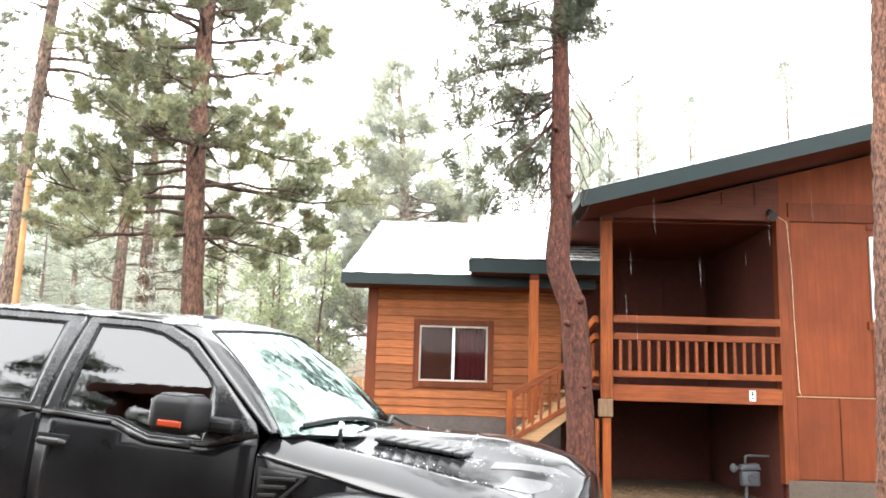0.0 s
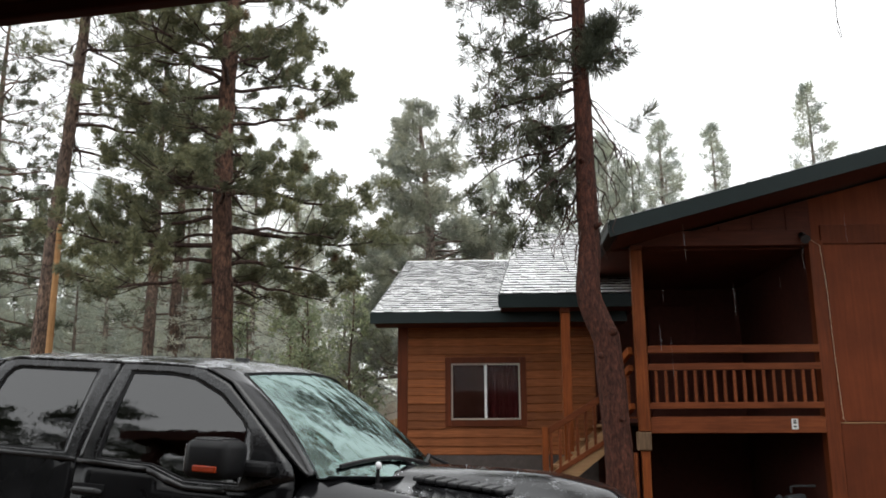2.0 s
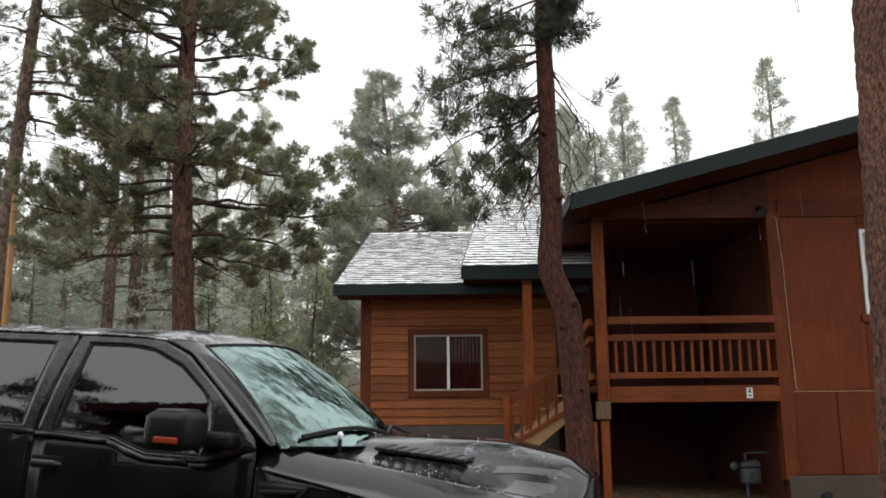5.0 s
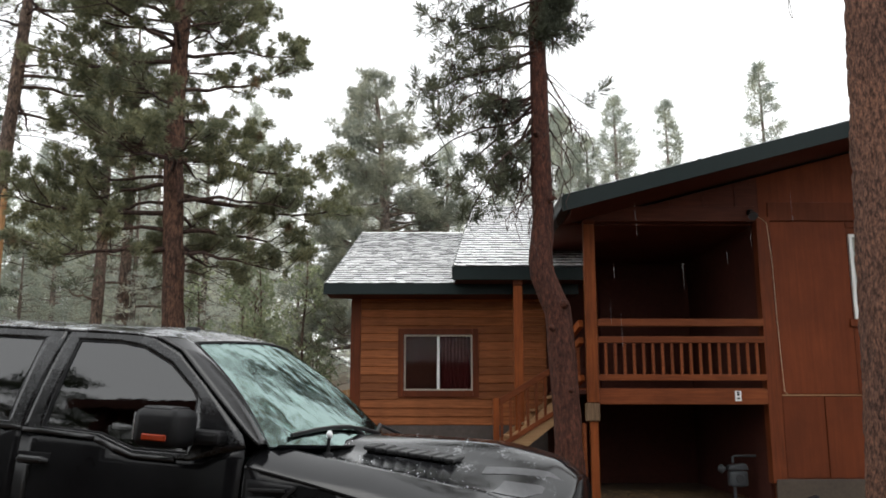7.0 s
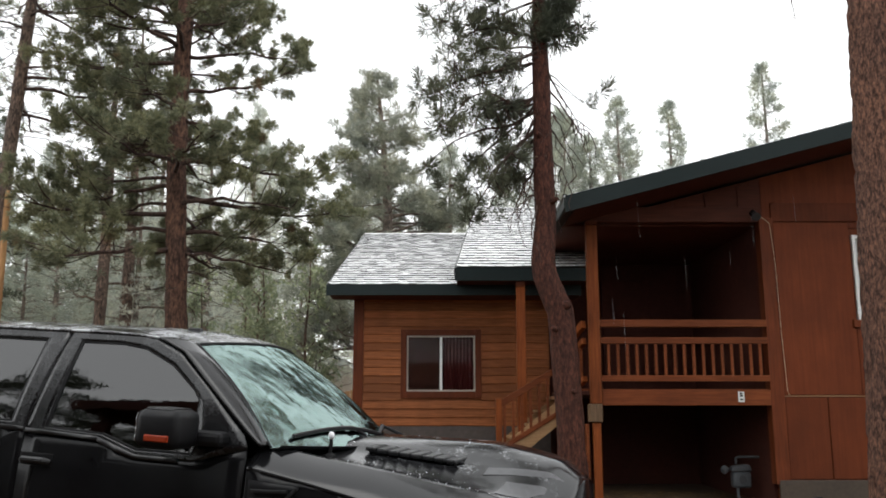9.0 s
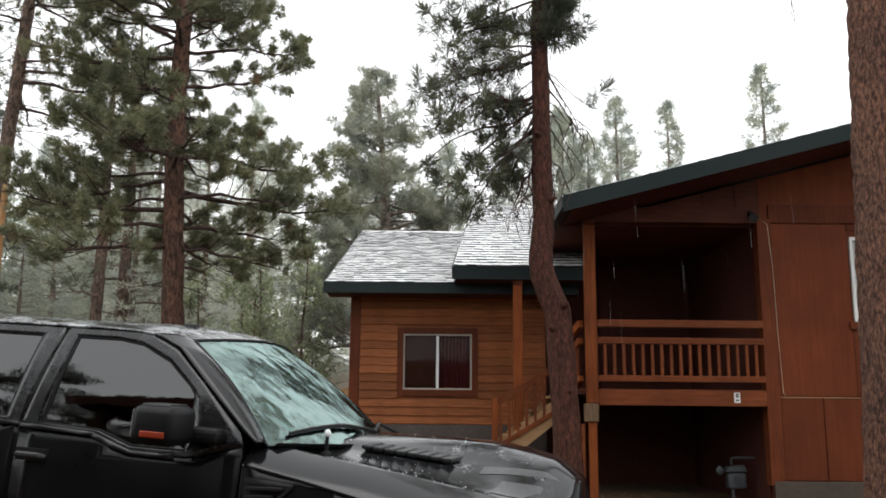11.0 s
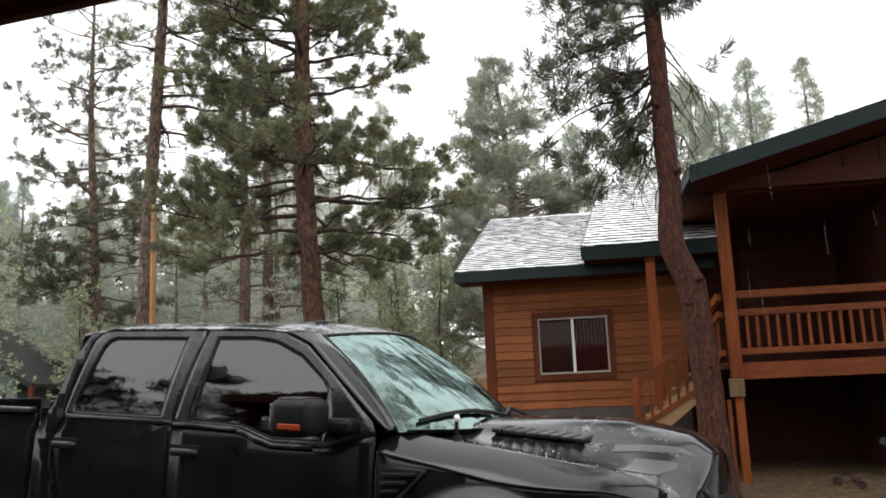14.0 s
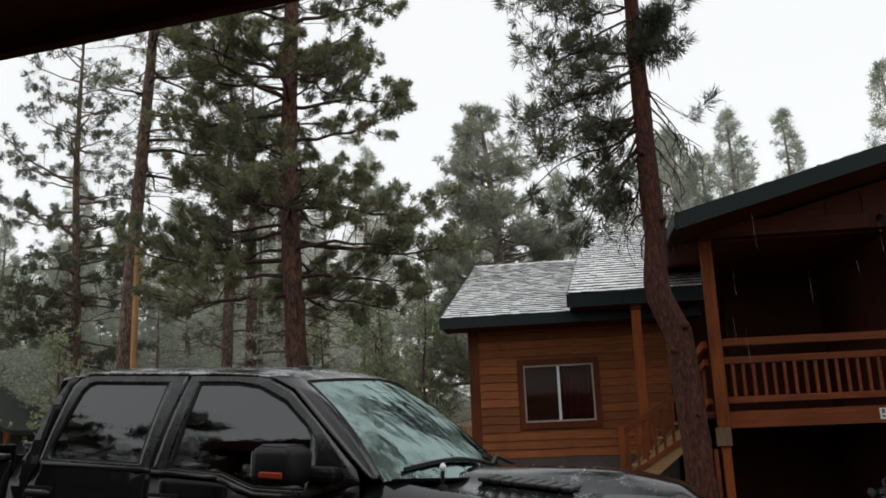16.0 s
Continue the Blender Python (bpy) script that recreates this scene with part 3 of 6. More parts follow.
    # railing on the open end
    for name, z0, z1 in (("top_rail", 2.63, 2.735), ("mid_rail", 2.40, 2.49), ("low_rail", 1.88, 1.965)):
        part(name, beam((2.12, 12.08, (z0 + z1) / 2), (1.95, 12.75, (z0 + z1) / 2 - 0.27), 0.07, z1 - z0), CEDAR_Z, bal)
    part("rim_beam", box(2.0, 2.06, 12.10, 15.4, 1.555, 1.695, 0.006), STEP, bal, "pale weathered rim beam")
    for i in range(4):
        ob = new("slat", slat)
        ob.location = (2.09 - i * 0.034, 12.2 + i * 0.132, -0.05 - 0.053 * i)
        ob.parent = bal
    # tall post with a bracket block
    post = thing("porch_post", "tall redwood-stained porch post with a weathered bracket block", "post")
    part("post_shaft", box(2.17, 2.325, 11.93, 12.05, 1.58, 4.08, 0.008), CEDAR_Z, post)
    part("post_cap", box(2.165, 2.33, 11.925, 12.055, 4.085, 4.14, 0.008), TRIM, post)
    part("lower_shaft", box(2.19, 2.30, 11.95, 12.05, 0.15, 1.325, 0.008), CEDAR_Z, post)
    part("bracket_block", box(2.14, 2.32, 11.90, 12.07, 1.33, 1.575, 0.015), GREYWOOD, post, "grey weathered bracket block")
    part("lower_board", box(2.10, 2.14, 11.98, 12.1, 0.15, 1.30, 0.005), RAIL, post)
    # number plate: bars only
    plate = thing("number_plate", "small white plate with dark bars on the balcony beam", "sign")
    part("backing", box(4.20, 4.285, 11.957, 11.963, 1.60, 1.74, 0.004), VINYL, plate)
    for z in (1.625, 1.675, 1.705):
        part("bar", box(4.222, 4.263, 11.951, 11.956, z, z + 0.022), BLACK, plate)
    # pale cable along the corner
    cab = part("cable", tube([(4.66, 11.97, 4.22), (4.80, 11.96, 4.12), (4.845, 11.965, 3.5), (4.86, 11.965, 2.6), (4.89, 11.965, 1.74), (4.92, 11.965, 1.70)], [0.0022] * 6, 6), CABLE)
    tagged(cab, "pale cable stapled down the corner of the wall", "cable")
    lamp = thing("porch_lamp", "small dark flood lamp under the gable corner", "lamp")
    part("lamp_base", tube([(4.58, 11.985, 4.27), (4.58, 11.93, 4.25)], [0.05, 0.04], 12), BLACK, lamp)
    part("lamp_head", tube([(4.58, 11.93, 4.25), (4.575, 11.87, 4.21), (4.57, 11.83, 4.18)], [0.03, 0.05, 0.065], 14), BIN, lamp)
    # cupboard wall of the dark recess: a door and a window frame far inside
    door = thing("door_1", "closed dark wooden door at the back of the balcony", "door")
    tagged(door, kind="structure")
    part("door_leaf", box(3.05, 3.9, 15.53, 15.592, 1.80, 3.82, 0.006), DARKWOOD_SHADE, door)
    part("door_handle", tube([(3.13, 15.53, 2.75), (3.13, 15.47, 2.75), (3.2, 15.47, 2.75)], [0.012] * 3, 8), BIN, door)
    # gas meter at the mouth of the space under the balcony
    g = thing("gas_meter", "grey gas meter with pipes standing under the balcony", "gas meter", at=pose(METER[0], METER[1], 0.18))
    body = part("meter_body", box(-0.13, 0.13, -0.09, 0.09, 0.22, 0.44, 0.035), METERGREY, g)
    smooth(body, 50)
    part("meter_top", prism([(-0.16, 0.45), (-0.13, 0.52), (0.11, 0.55), (0.15, 0.45)], "y", -0.08, 0.08, 0.02), METERGREY, g)
    part("dial", tube([(0.0, -0.093, 0.34), (0.0, -0.105, 0.34)], [0.06, 0.055], 20), BIN, body)
    part("regulator", tube([(-0.28, 0, 0.47), (-0.24, 0, 0.47), (-0.22, 0, 0.47), (-0.17, 0, 0.47)], [0.03, 0.065, 0.065, 0.025], 16), METERGREY, g)
    part("inlet_pipe", tube([(-0.05, 0, 0.0), (-0.05, 0, 0.215)], [0.022, 0.022], 10), METERGREY, g)
    part("outlet_pipe", tube([(-0.06, 0, 0.55), (-0.06, 0, 0.635), (-0.02, 0, 0.65), (0.34, 0, 0.65), (0.36, 0.02, 0.63), (0.36, 0.1, 0.1)], [0.018] * 6, 10), METERGREY, g)


METER = (4.42, 12.7)


def build_stair():
    st = thing("stair", "timber stair with a sloping slatted railing to the balcony", "stair")
    n = 6
    a, b = Vector((0.95, 13.15, 0.72)), Vector((2.05, 13.15, 1.70))
    for y in (13.05, 14.15):
        part("stringer", beam((0.85, y, 0.66), (2.05, y, 1.60), 0.05, 0.28), STEP, st, "pale weathered stringer")
    for i in range(n):
        f = (i + 0.5) / n
        x, z = 0.75 + 1.3 * f, 0.48 + 1.2 * f + 0.08
        part("tread", box(x - 0.13, x + 0.13, 13.08, 14.12, z, z + 0.04, 0.006), STEP, st)
    for name, o, h in (("handrail", 0.77, 0.09), ("lower_rail", 0.12, 0.07)):
        part(name, beam((0.98, 13.03, 0.80 + o), (2.05, 13.03, 1.44 + o), 0.06, h), RAIL, st)
    for i in range(8):
        x = 1.06 + i * 0.13
        z = 0.80 + (x - 0.98) * 0.6
        part("slat", box(x - 0.02, x + 0.02, 13.012, 13.05, z + 0.14, z + 0.735, 0.003), RAIL, st)
    part("newel_post", box(0.93, 1.02, 12.98, 13.08, 0.2, 1.66, 0.008), CEDAR_Z, st)
    p = thing("entry_post", "redwood-stained post carrying the entry roof", "post")
    part("post_shaft", box(1.29, 1.43, 13.33, 13.46, 0.2, 3.40, 0.008), CEDAR_Z, p)
    part("post_head", box(1.285, 1.435, 13.325, 13.465, 3.405, 3.495, 0.006), TRIM, p)
    part("landing", box(1.98, 2.0, 12.1, 14.2, 1.5, 1.7), RAIL, st)


# ---- the porch roof over the camera ----
def build_porch():
    roof = thing("porch_roof", "dark brown timber porch roof overhead", "roof", at=pose(-0.9, 2.22, 2.7, 0, 0, -9.2))
    tagged(roof, kind="structure")
    part("soffit_board", box(-3.5, 5.0, -5.2, -0.05, 0.05, 0.09), SOFFIT, roof)
    part("fascia", box(-3.5, 5.0, -0.045, 0.0, 0.0, 0.22, 0.006), SOFFIT, roof)
    part("roof_deck", box(-3.5, 5.0, -5.2, -0.046, 0.19, 0.25), SHINGLE, roof)
    for i in range(9):
        x = -3.4 + i * 0.95
        part("rafter", box(x, x + 0.09, -5.2, -0.05, 0.092, 0.186), SOFFIT, roof)
    # unseen floor, added so the truck's doors mirror something dark
    deck = part("porch_floor", box(-3.5, 5.0, -5.2, -0.3, -2.71, -2.65), SOFFIT)
    deck.matrix_world = roof.matrix_world.copy()
    tagged(deck, "unseen dark porch floor, added to darken reflections in the truck", "floor", kind="structure")
    wall = part("wall_home", box(-3.5, 5.0, -5.3, -5.21, -2.7, 0.045), SOFFIT)
    wall.matrix_world = roof.matrix_world.copy()
    tagged(wall, "stained timber wall of the house behind the porch", "wall", kind="structure")
    for x in (-3.3, 4.6):
        p = part("porch_post", box(x, x + 0.14, -0.35, -0.2, -2.648, 0.045, 0.008), DARKWOOD_SHADE)
        p.matrix_world = roof.matrix_world.copy()
        tagged(p, "square dark-stained timber post of the near porch", "post")

build_wing()
build_tall()
build_stair()
build_porch()


# ---- trees ----
class Wood:
    """Collects limbs as thin tubes for one mesh."""

    def __init__(self):
        self.v, self.f = [], []

    def limb(self, pts, radii, sides=4):
        base = len(self.v)
        for i, (p, r) in enumerate(zip(pts, radii)):
            d = pts[min(i + 1, len(pts) - 1)] - pts[max(i - 1, 0)]
            u = d.orthogonal().normalized()
            w = d.normalized().cross(u)
            for k in range(sides):
                a = 2 * math.pi * k / sides
                self.v.append(p + (u * math.cos(a) + w * math.sin(a)) * r)
        for i in range(len(pts) - 1):
            for k in range(sides):
                a, b = base + i * sides + k, base + i * sides + (k + 1) % sides
                self.f.append((a, b, b + sides, a + sides))

    def mesh(self, name, material):
        me = bpy.data.meshes.new(name)
        me.from_pydata(self.v, [], self.f)
        me.materials.append(material)
        me.shade_smooth()
        return me


def needle_mesh(name, spots, dirs, sizes, count, width, spread, material, seed):
    """Bursts of flat needles, one burst at each spot."""
    g = np.random.default_rng(seed)
    p, d, s = np.array(spots), np.array(dirs), np.array(sizes)
    k = len(p)
    n = d[:, None, :] * 0.65 + g.normal(size=(k, count, 3)) * spread
    n /= np.linalg.norm(n, axis=2, keepdims=True)
    ln = s[:, None, None] * g.uniform(0.65, 1.1, (k, count, 1))
    back = g.uniform(0.0, 0.55, (k, count, 1))
    base = p[:, None, :] - d[:, None, :] * s[:, None, None] * back + n * 0.02
    tip = base + n * ln
    side = np.cross(n, g.normal(size=(k, count, 3)))
    side /= np.linalg.norm(side, axis=2, keepdims=True) + 1e-9
    mid = base + n * ln * 0.45
    tri = np.stack([base, mid + side * width, tip, mid - side * width], axis=2).reshape(-1, 3)
    q = k * count
    me = bpy.data.meshes.new(name)
    me.vertices.add(q * 4)
    me.vertices.foreach_set("co", tri.astype(np.float32).ravel())
    me.loops.add(q * 4)
    me.loops.foreach_set("vertex_index", np.arange(q * 4, dtype=np.int32))
    me.polygons.add(q)
    me.polygons.foreach_set("loop_start", np.arange(0, q * 4, 4, dtype=np.int32))
    me.update(calc_edges=True)
    me.materials.append(material)
    return me


def trunk_mesh(points, radii, sides=16, rough=0.04, seed=0, flare=True):
    """A tapering trunk with an uneven skin, smoothly bent through its points."""
    pts = [Vector(p) for p in points]
    fine, rad = [], []
    for i in range(len(pts) - 1):
        a, b, c, d = pts[max(i - 1, 0)], pts[i], pts[i + 1], pts[min(i + 2, len(pts) - 1)]
        steps = max(2, int((c - b).length / 0.22))
        for k in range(steps):
            t = k / steps
            fine.append(0.5 * ((2 * b) + (c - a) * t + (2 * a - 5 * b + 4 * c - d) * t * t + (3 * b - a - 3 * c + d) * t ** 3))
            rad.append(radii[i] + (radii[i + 1] - radii[i]) * t)
    fine.append(pts[-1])
    rad.append(radii[-1])
    if flare:
        for i, p in enumerate(fine):
            rad[i] *= 1 + 0.45 * math.exp(-(p.z - fine[0].z) / 0.25)
    bm = tube(fine, rad, sides)
    for v in bm.verts:
        near = min(fine, key=lambda p: abs(p.z - v.co.z))
        out = v.co - near
        f = noise.noise(Vector((v.co.x * 9 + seed, v.co.y * 9, v.co.z * 2.2))) + 0.6 * noise.noise(Vector((v.co.x * 22, v.co.y * 22 + seed, v.co.z * 6)))
        v.co += out * f * rough * 3
    return bm


def branch(wd, tufts, start, az, length, r, rng, rise=0.15, droop=0.25, tip=0.25, twig=1.0, bare=False, inner=0.3, tuft=0.2, dens=1.0, clump=0):
    h = Vector((math.cos(az), math.sin(az), 0))
    side = Vector((-h.y, h.x, 0))
    k = 7
    wob = rng.uniform(-0.12, 0.12)
    pts = []
    for i in range(k + 1):
        s = i / k
        p = start + h * (length * s) + Vector((0, 0, 1)) * length * (rise * s - droop * s * s + tip * s ** 4)
        p += side * length * wob * math.sin(s * 3.1) + Vector((rng.uniform(-1, 1), rng.uniform(-1, 1), rng.uniform(-1, 1))) * 0.02 * length
        pts.append(p)
    wd.limb(pts, [r * (1 - 0.85 * i / k) for i in range(k + 1)], 5)
    m = max(3, int(length * 5.0 * twig * dens))
    for j in range(m):
        s = inner + (1 - inner) * (j + rng.random()) / m
        q = min(int(s * k), k - 1)
        f = s * k - q
        p = pts[q].lerp(pts[q + 1], f)
        a = az + (1 if j % 2 else -1) * rng.uniform(0.5, 1.25)
        tl = length * (0.42 - 0.25 * s) * rng.uniform(0.7, 1.2) + 0.12
        d = Vector((math.cos(a), math.sin(a), rng.uniform(-0.35, 0.85)))
        e = p + d * tl + Vector((0, 0, 0.06 * tl))
        mid = p.lerp(e, 0.5) + Vector((0, 0, -0.06 * tl))
        wd.limb([p, mid, e], [r * 0.3 * (1 - 0.6 * s), r * 0.2, r * 0.1], 3)
        if bare:
            continue
        nt = max(1, int(tl / 0.22 * dens + 0.5))
        for t in range(nt):
            c = e.lerp(p, 0.45 * t / max(1, nt))
            c = c + Vector((rng.uniform(-1, 1), rng.uniform(-1, 1), rng.uniform(-0.6, 1))) * 0.11
            tufts.append((c, (d + Vector((0, 0, 0.5))).normalized(), tuft * rng.uniform(0.75, 1.2)))
        for t in range(clump):
            o = Vector((rng.gauss(0, 1), rng.gauss(0, 1), rng.gauss(0.3, 0.8))).normalized()
            tufts.append((e + o * 0.10, (o + d * 0.5).normalized(), tuft * rng.uniform(0.8, 1.1)))
    if not bare:
        tufts.append((pts[-1], (pts[-1] - pts[-2] + Vector((0, 0, 0.1 * length))).normalized(), tuft * 1.15))


def pine(name, label, points, radii, z0, reach, count, seed, needles=34, width=0.008, tuft=0.2, bark=None, leaf=None, dead=6, dens=1.0, az_bias=None, sides=14,
         droop=0.28, z1=None, spread=0.55, dead_len=1.3, group="", gaps=(), split=False, clump=0, extra=()):
    """A pine: trunk, bare and live limbs, and a crown of needle bursts. reach(s): limb length at the share s of the crown's height."""
    rng = random.Random(seed)
    pts = [Vector(p) for p in points]
    top = z1 or pts[-1].z

    def axis(z):
        for a, b in zip(pts, pts[1:]):
            if a.z <= z <= b.z:
                return a.lerp(b, (z - a.z) / max(1e-6, b.z - a.z))
        return pts[-1].copy()

    ob = thing(name, label, "tree", group)
    smooth(part("trunk", trunk_mesh(points, radii, sides, seed=seed), bark or BARK, ob), 60)
    wd, tufts = Wood(), []
    for i in range(count):
        s = (i + rng.random()) / count
        z = z0 + (top - z0) * s
        if any(a < z < b for a, b in gaps):
            continue
        az = rng.uniform(0, 2 * math.pi)
        if az_bias and rng.random() < az_bias[1]:
            az = rng.gauss(az_bias[0], az_bias[2])
        ln = reach(s) * rng.uniform(0.65, 1.12)
        one = Wood() if split else wd
        branch(one, tufts, axis(z), az, ln, 0.012 + 0.016 * ln, rng, 0.35 * s + 0.02 + rng.uniform(-0.12, 0.18), droop * (1 - 0.7 * s) + 0.05, 0.22, tuft=tuft, dens=dens, clump=clump)
        if split:
            part("limb", one.mesh("limb", LIMB), LIMB, ob)
    for z, az, ln, rise, sag, tip in extra:
        one = Wood()
        branch(one, tufts, axis(z), radians(az), ln, 0.012 + 0.016 * ln, rng, rise, sag, tip, tuft=tuft, inner=0.32, dens=0.9, clump=3)
        part("limb", one.mesh("limb", LIMB), LIMB, ob)
    for i in range(dead):
        z = z0 - (z0 - pts[0].z) * 0.45 * rng.random() if i % 3 == 0 else z0 + (top - z0) * 0.45 * rng.random()
        one = Wood() if split else wd
        branch(one, tufts, axis(z), rng.uniform(0, 6.28), dead_len * rng.uniform(0.5, 1.1), 0.014, rng, 0.0, 0.3, 0.0, bare=True)
        if split:
            part("dead_limb", one.mesh("dead_limb", LIMB), LIMB, ob)
    tufts.append((pts[-1], Vector((0, 0, 1)), tuft * 1.4))
    if not split:
        tagged(part("branch_network", wd.mesh("branch_network", bark or BARK), bark or BARK, ob), kind="stuff")
    part("crown", needle_mesh("crown", [t[0] for t in tufts], [t[1] for t in tufts], [t[2] for t in tufts], needles, width, spread, leaf or NEEDLE, seed), leaf or NEEDLE, ob)
    return ob


def build_trees():
    # broad pine behind the truck
    pine("pine_tree", "tall ponderosa pine with a red-brown trunk and dense dark green limbs",
         [(-5.08, 17, 0.1), (-5.12, 17, 3.0), (-5.30, 17, 6.7), (-5.28, 17, 10.2), (-5.2, 17.1, 15), (-5.2, 17.1, 21)], [0.25, 0.225, 0.19, 0.165, 0.12, 0.02],
         4.6, lambda s: 2.85 * (1 - s) ** 0.5 + 0.2, 104, 13, needles=62, width=0.0082, tuft=0.155, spread=0.75, dens=1.08, dead=22, clump=2, az_bias=(math.pi, 0.5, 0.9), dead_len=1.6, split=True,
         extra=((8.0, -8, 2.45, 0.02, 0.08, 0.22), (8.75, 6, 2.4, 0.05, 0.05, 0.05), (5.6, -15, 2.6, 0.1, 0.3, 0.1), (5.0, 10, 2.5, 0.1, 0.3, 0.05), (6.4, -40, 1.8, 0.1, 0.3, 0.1), (9.4, 15, 1.5, 0.3, 0.1, 0.1),
                (7.4, -5, 1.3, -0.1, 0.3, 0.1), (7.0, 25, 1.5, 0.1, 0.2, 0.2), (8.4, 35, 1.3, 0.2, 0.1, 0.1), (9.9, -12, 1.6, 0.3, 0.1, 0.1), (4.6, 0, 2.2, 0.0, 0.3, 0.1), (9.0, -30, 1.2, 0.3, 0.1, 0.1),
                (7.2, 190, 2.3, 0.1, 0.2, 0.1)))
    # bent pine by the balcony
    rng = random.Random(4)
    pts = [(1.69, 10.5, 0.1), (1.665, 10.5, 1.08), (1.645, 10.5, 1.63), (1.605, 10.5, 2.28), (1.56, 10.5, 2.68), (1.395, 10.5, 3.13), (1.39, 10.5, 3.45), (1.42, 10.5, 3.83), (1.41, 10.5, 4.67),
           (1.40, 10.5, 5.7), (1.39, 10.5, 6.33), (1.40, 10.5, 8.0), (1.42, 10.5, 12.0)]
    rad = [0.185, 0.172, 0.168, 0.165, 0.162, 0.155, 0.145, 0.132, 0.124, 0.112, 0.10, 0.085, 0.015]
    ob = thing("pine_tree", "bent pine with wet red trunk and long needle tufts", "tree")
    smooth(part("trunk", trunk_mesh(pts, rad, 32, 0.045, 2), BARK_RED, ob), 60)
    for z, side, r in ((2.74, 0.10, 0.045), (2.45, -0.15, 0.03), (1.7, 0.05, 0.03), (4.05, 0.11, 0.03), (4.9, -0.09, 0.03)):
        k = min(pts, key=lambda p: abs(p[2] - z))
        part("knot", tube([(k[0] + side * 0.6, 10.40, z), (k[0] + side, 10.335, z + 0.01), (k[0] + side * 1.1, 10.31, z + 0.015)], [r * 1.5, r, r * 0.6], 9), BARK_RED, ob)
    wd, tufts = Wood(), []
    def add(z, az, ln, r, *a, **k):
        one = Wood()
        branch(one, tufts, Vector((1.405, 10.5, z)), radians(az), ln, r, rng, *a, **k)
        part("limb", one.mesh("limb", LIMB), LIMB, ob)

    # crooked limbs, each ending in puffs of needles: start height, end across, end height, the puff's size
    def crooked(z, dx, ze, size, dy=None):
        one = Wood()
        a = Vector((1.405, 10.5, z))
        b = Vector((1.405 + dx, 10.5 + (rng.uniform(-0.55, 0.55) if dy is None else dy), ze))
        k, path = 8, []
        sag = rng.uniform(-0.35, 0.6)
        w1, w2 = rng.uniform(-0.14, 0.14), rng.uniform(-0.12, 0.12)
        for i in range(k + 1):
            f = i / k
            p = a.lerp(b, f)
            p.z += sag * (1 - f) * f * (1 if z - ze < 0.9 else -0.6) + w1 * math.sin(f * 7) * abs(dx) + rng.uniform(-0.02, 0.02)
            p.y += w2 * math.sin(f * 5 + 1) + rng.uniform(-0.02, 0.02)
            p.x += rng.uniform(-0.02, 0.02)
            path.append(p)
        r = 0.008 + 0.008 * (b - a).length
        one.limb(path, [r * (1 - 0.75 * i / k) for i in range(k + 1)], 6)
        stops = [] if not size else [(b, size)] + [(path[i], size * rng.uniform(0.5, 0.8)) for i in (4, 6) if size > 0.2]
        for c, sz in stops:
            for m in range(int(30 * sz + 2)):
                o = Vector((rng.gauss(0, 1), rng.gauss(0, 1), rng.gauss(0.15, 0.8))).normalized()
                e = c + o * sz * rng.uniform(0.55, 1.05)
                mid = c.lerp(e, 0.5) + Vector((0, 0, -0.05)) + Vector((rng.uniform(-1, 1), rng.uniform(-1, 1), 0)) * 0.03
                one.limb([c, mid, e], [0.006, 0.005, 0.003], 3)
                d = (o + Vector((0, 0, 0.55))).normalized()
                tufts.append((e, d, 0.165 * rng.uniform(0.8, 1.15)))
        for m in range(6):
            c = path[rng.randrange(2, k + 1)]
            e = c + Vector((rng.uniform(-0.22, 0.22), rng.uniform(-0.2, 0.2), -rng.uniform(0.12, 0.5)))
            bend = [c.lerp(e, f) + Vector((rng.uniform(-0.05, 0.05), 0, rng.uniform(-0.03, 0.03))) for f in (0.3, 0.6)]
            one.limb([c] + bend + [e], [0.008, 0.007, 0.005, 0.003], 4)
        part("limb", one.mesh("limb", LIMB), LIMB, ob)

    for z, dx, ze, size in ((6.1, -1.52, 5.45, 0.22), (6.3, -1.2, 6.1, 0.30), (6.15, -1.12, 5.80, 0.24), (5.55, -1.2, 5.25, 0.26), (5.95, -0.8, 5.7, 0.27), (6.0, -0.5, 5.8, 0.2), (5.5, -1.0, 4.88, 0.24),
                            (5.45, -1.15, 4.42, 0.25), (5.5, -0.62, 5.05, 0.24), (5.1, -0.66, 4.6, 0.24), (5.05, -0.6, 4.22, 0.28), (5.4, -0.95, 3.86, 0.16), (6.7, -1.3, 6.45, 0.3), (6.9, -1.0, 6.75, 0.32),
                            (6.8, -0.6, 6.4, 0.28), (5.3, -1.5, 4.65, 0.15), (7.0, -1.45, 7.1, 0.3), (7.2, -0.9, 7.2, 0.34), (7.5, -1.2, 7.6, 0.3), (7.6, -0.5, 7.5, 0.3), (4.7, -0.35, 4.4, 0.12), (5.2, -0.85, 4.15, 0.24), (5.6, -1.3, 4.95, 0.2), (5.0, -0.42, 4.5, 0.2), (5.7, -0.45, 5.35, 0.2), (5.9, -1.35, 5.6, 0.2)):
        crooked(z, dx, ze, size)
    for z, dx, ze, size in ((6.1, 0.25, 6.3, 0.24), (6.2, 0.42, 6.42, 0.26), (6.3, 0.3, 6.65, 0.26), (6.5, 0.45, 6.8, 0.26), (6.0, -0.12, 6.35, 0.22)):
        crooked(z, dx, ze, size, rng.uniform(-0.25, 0.1))
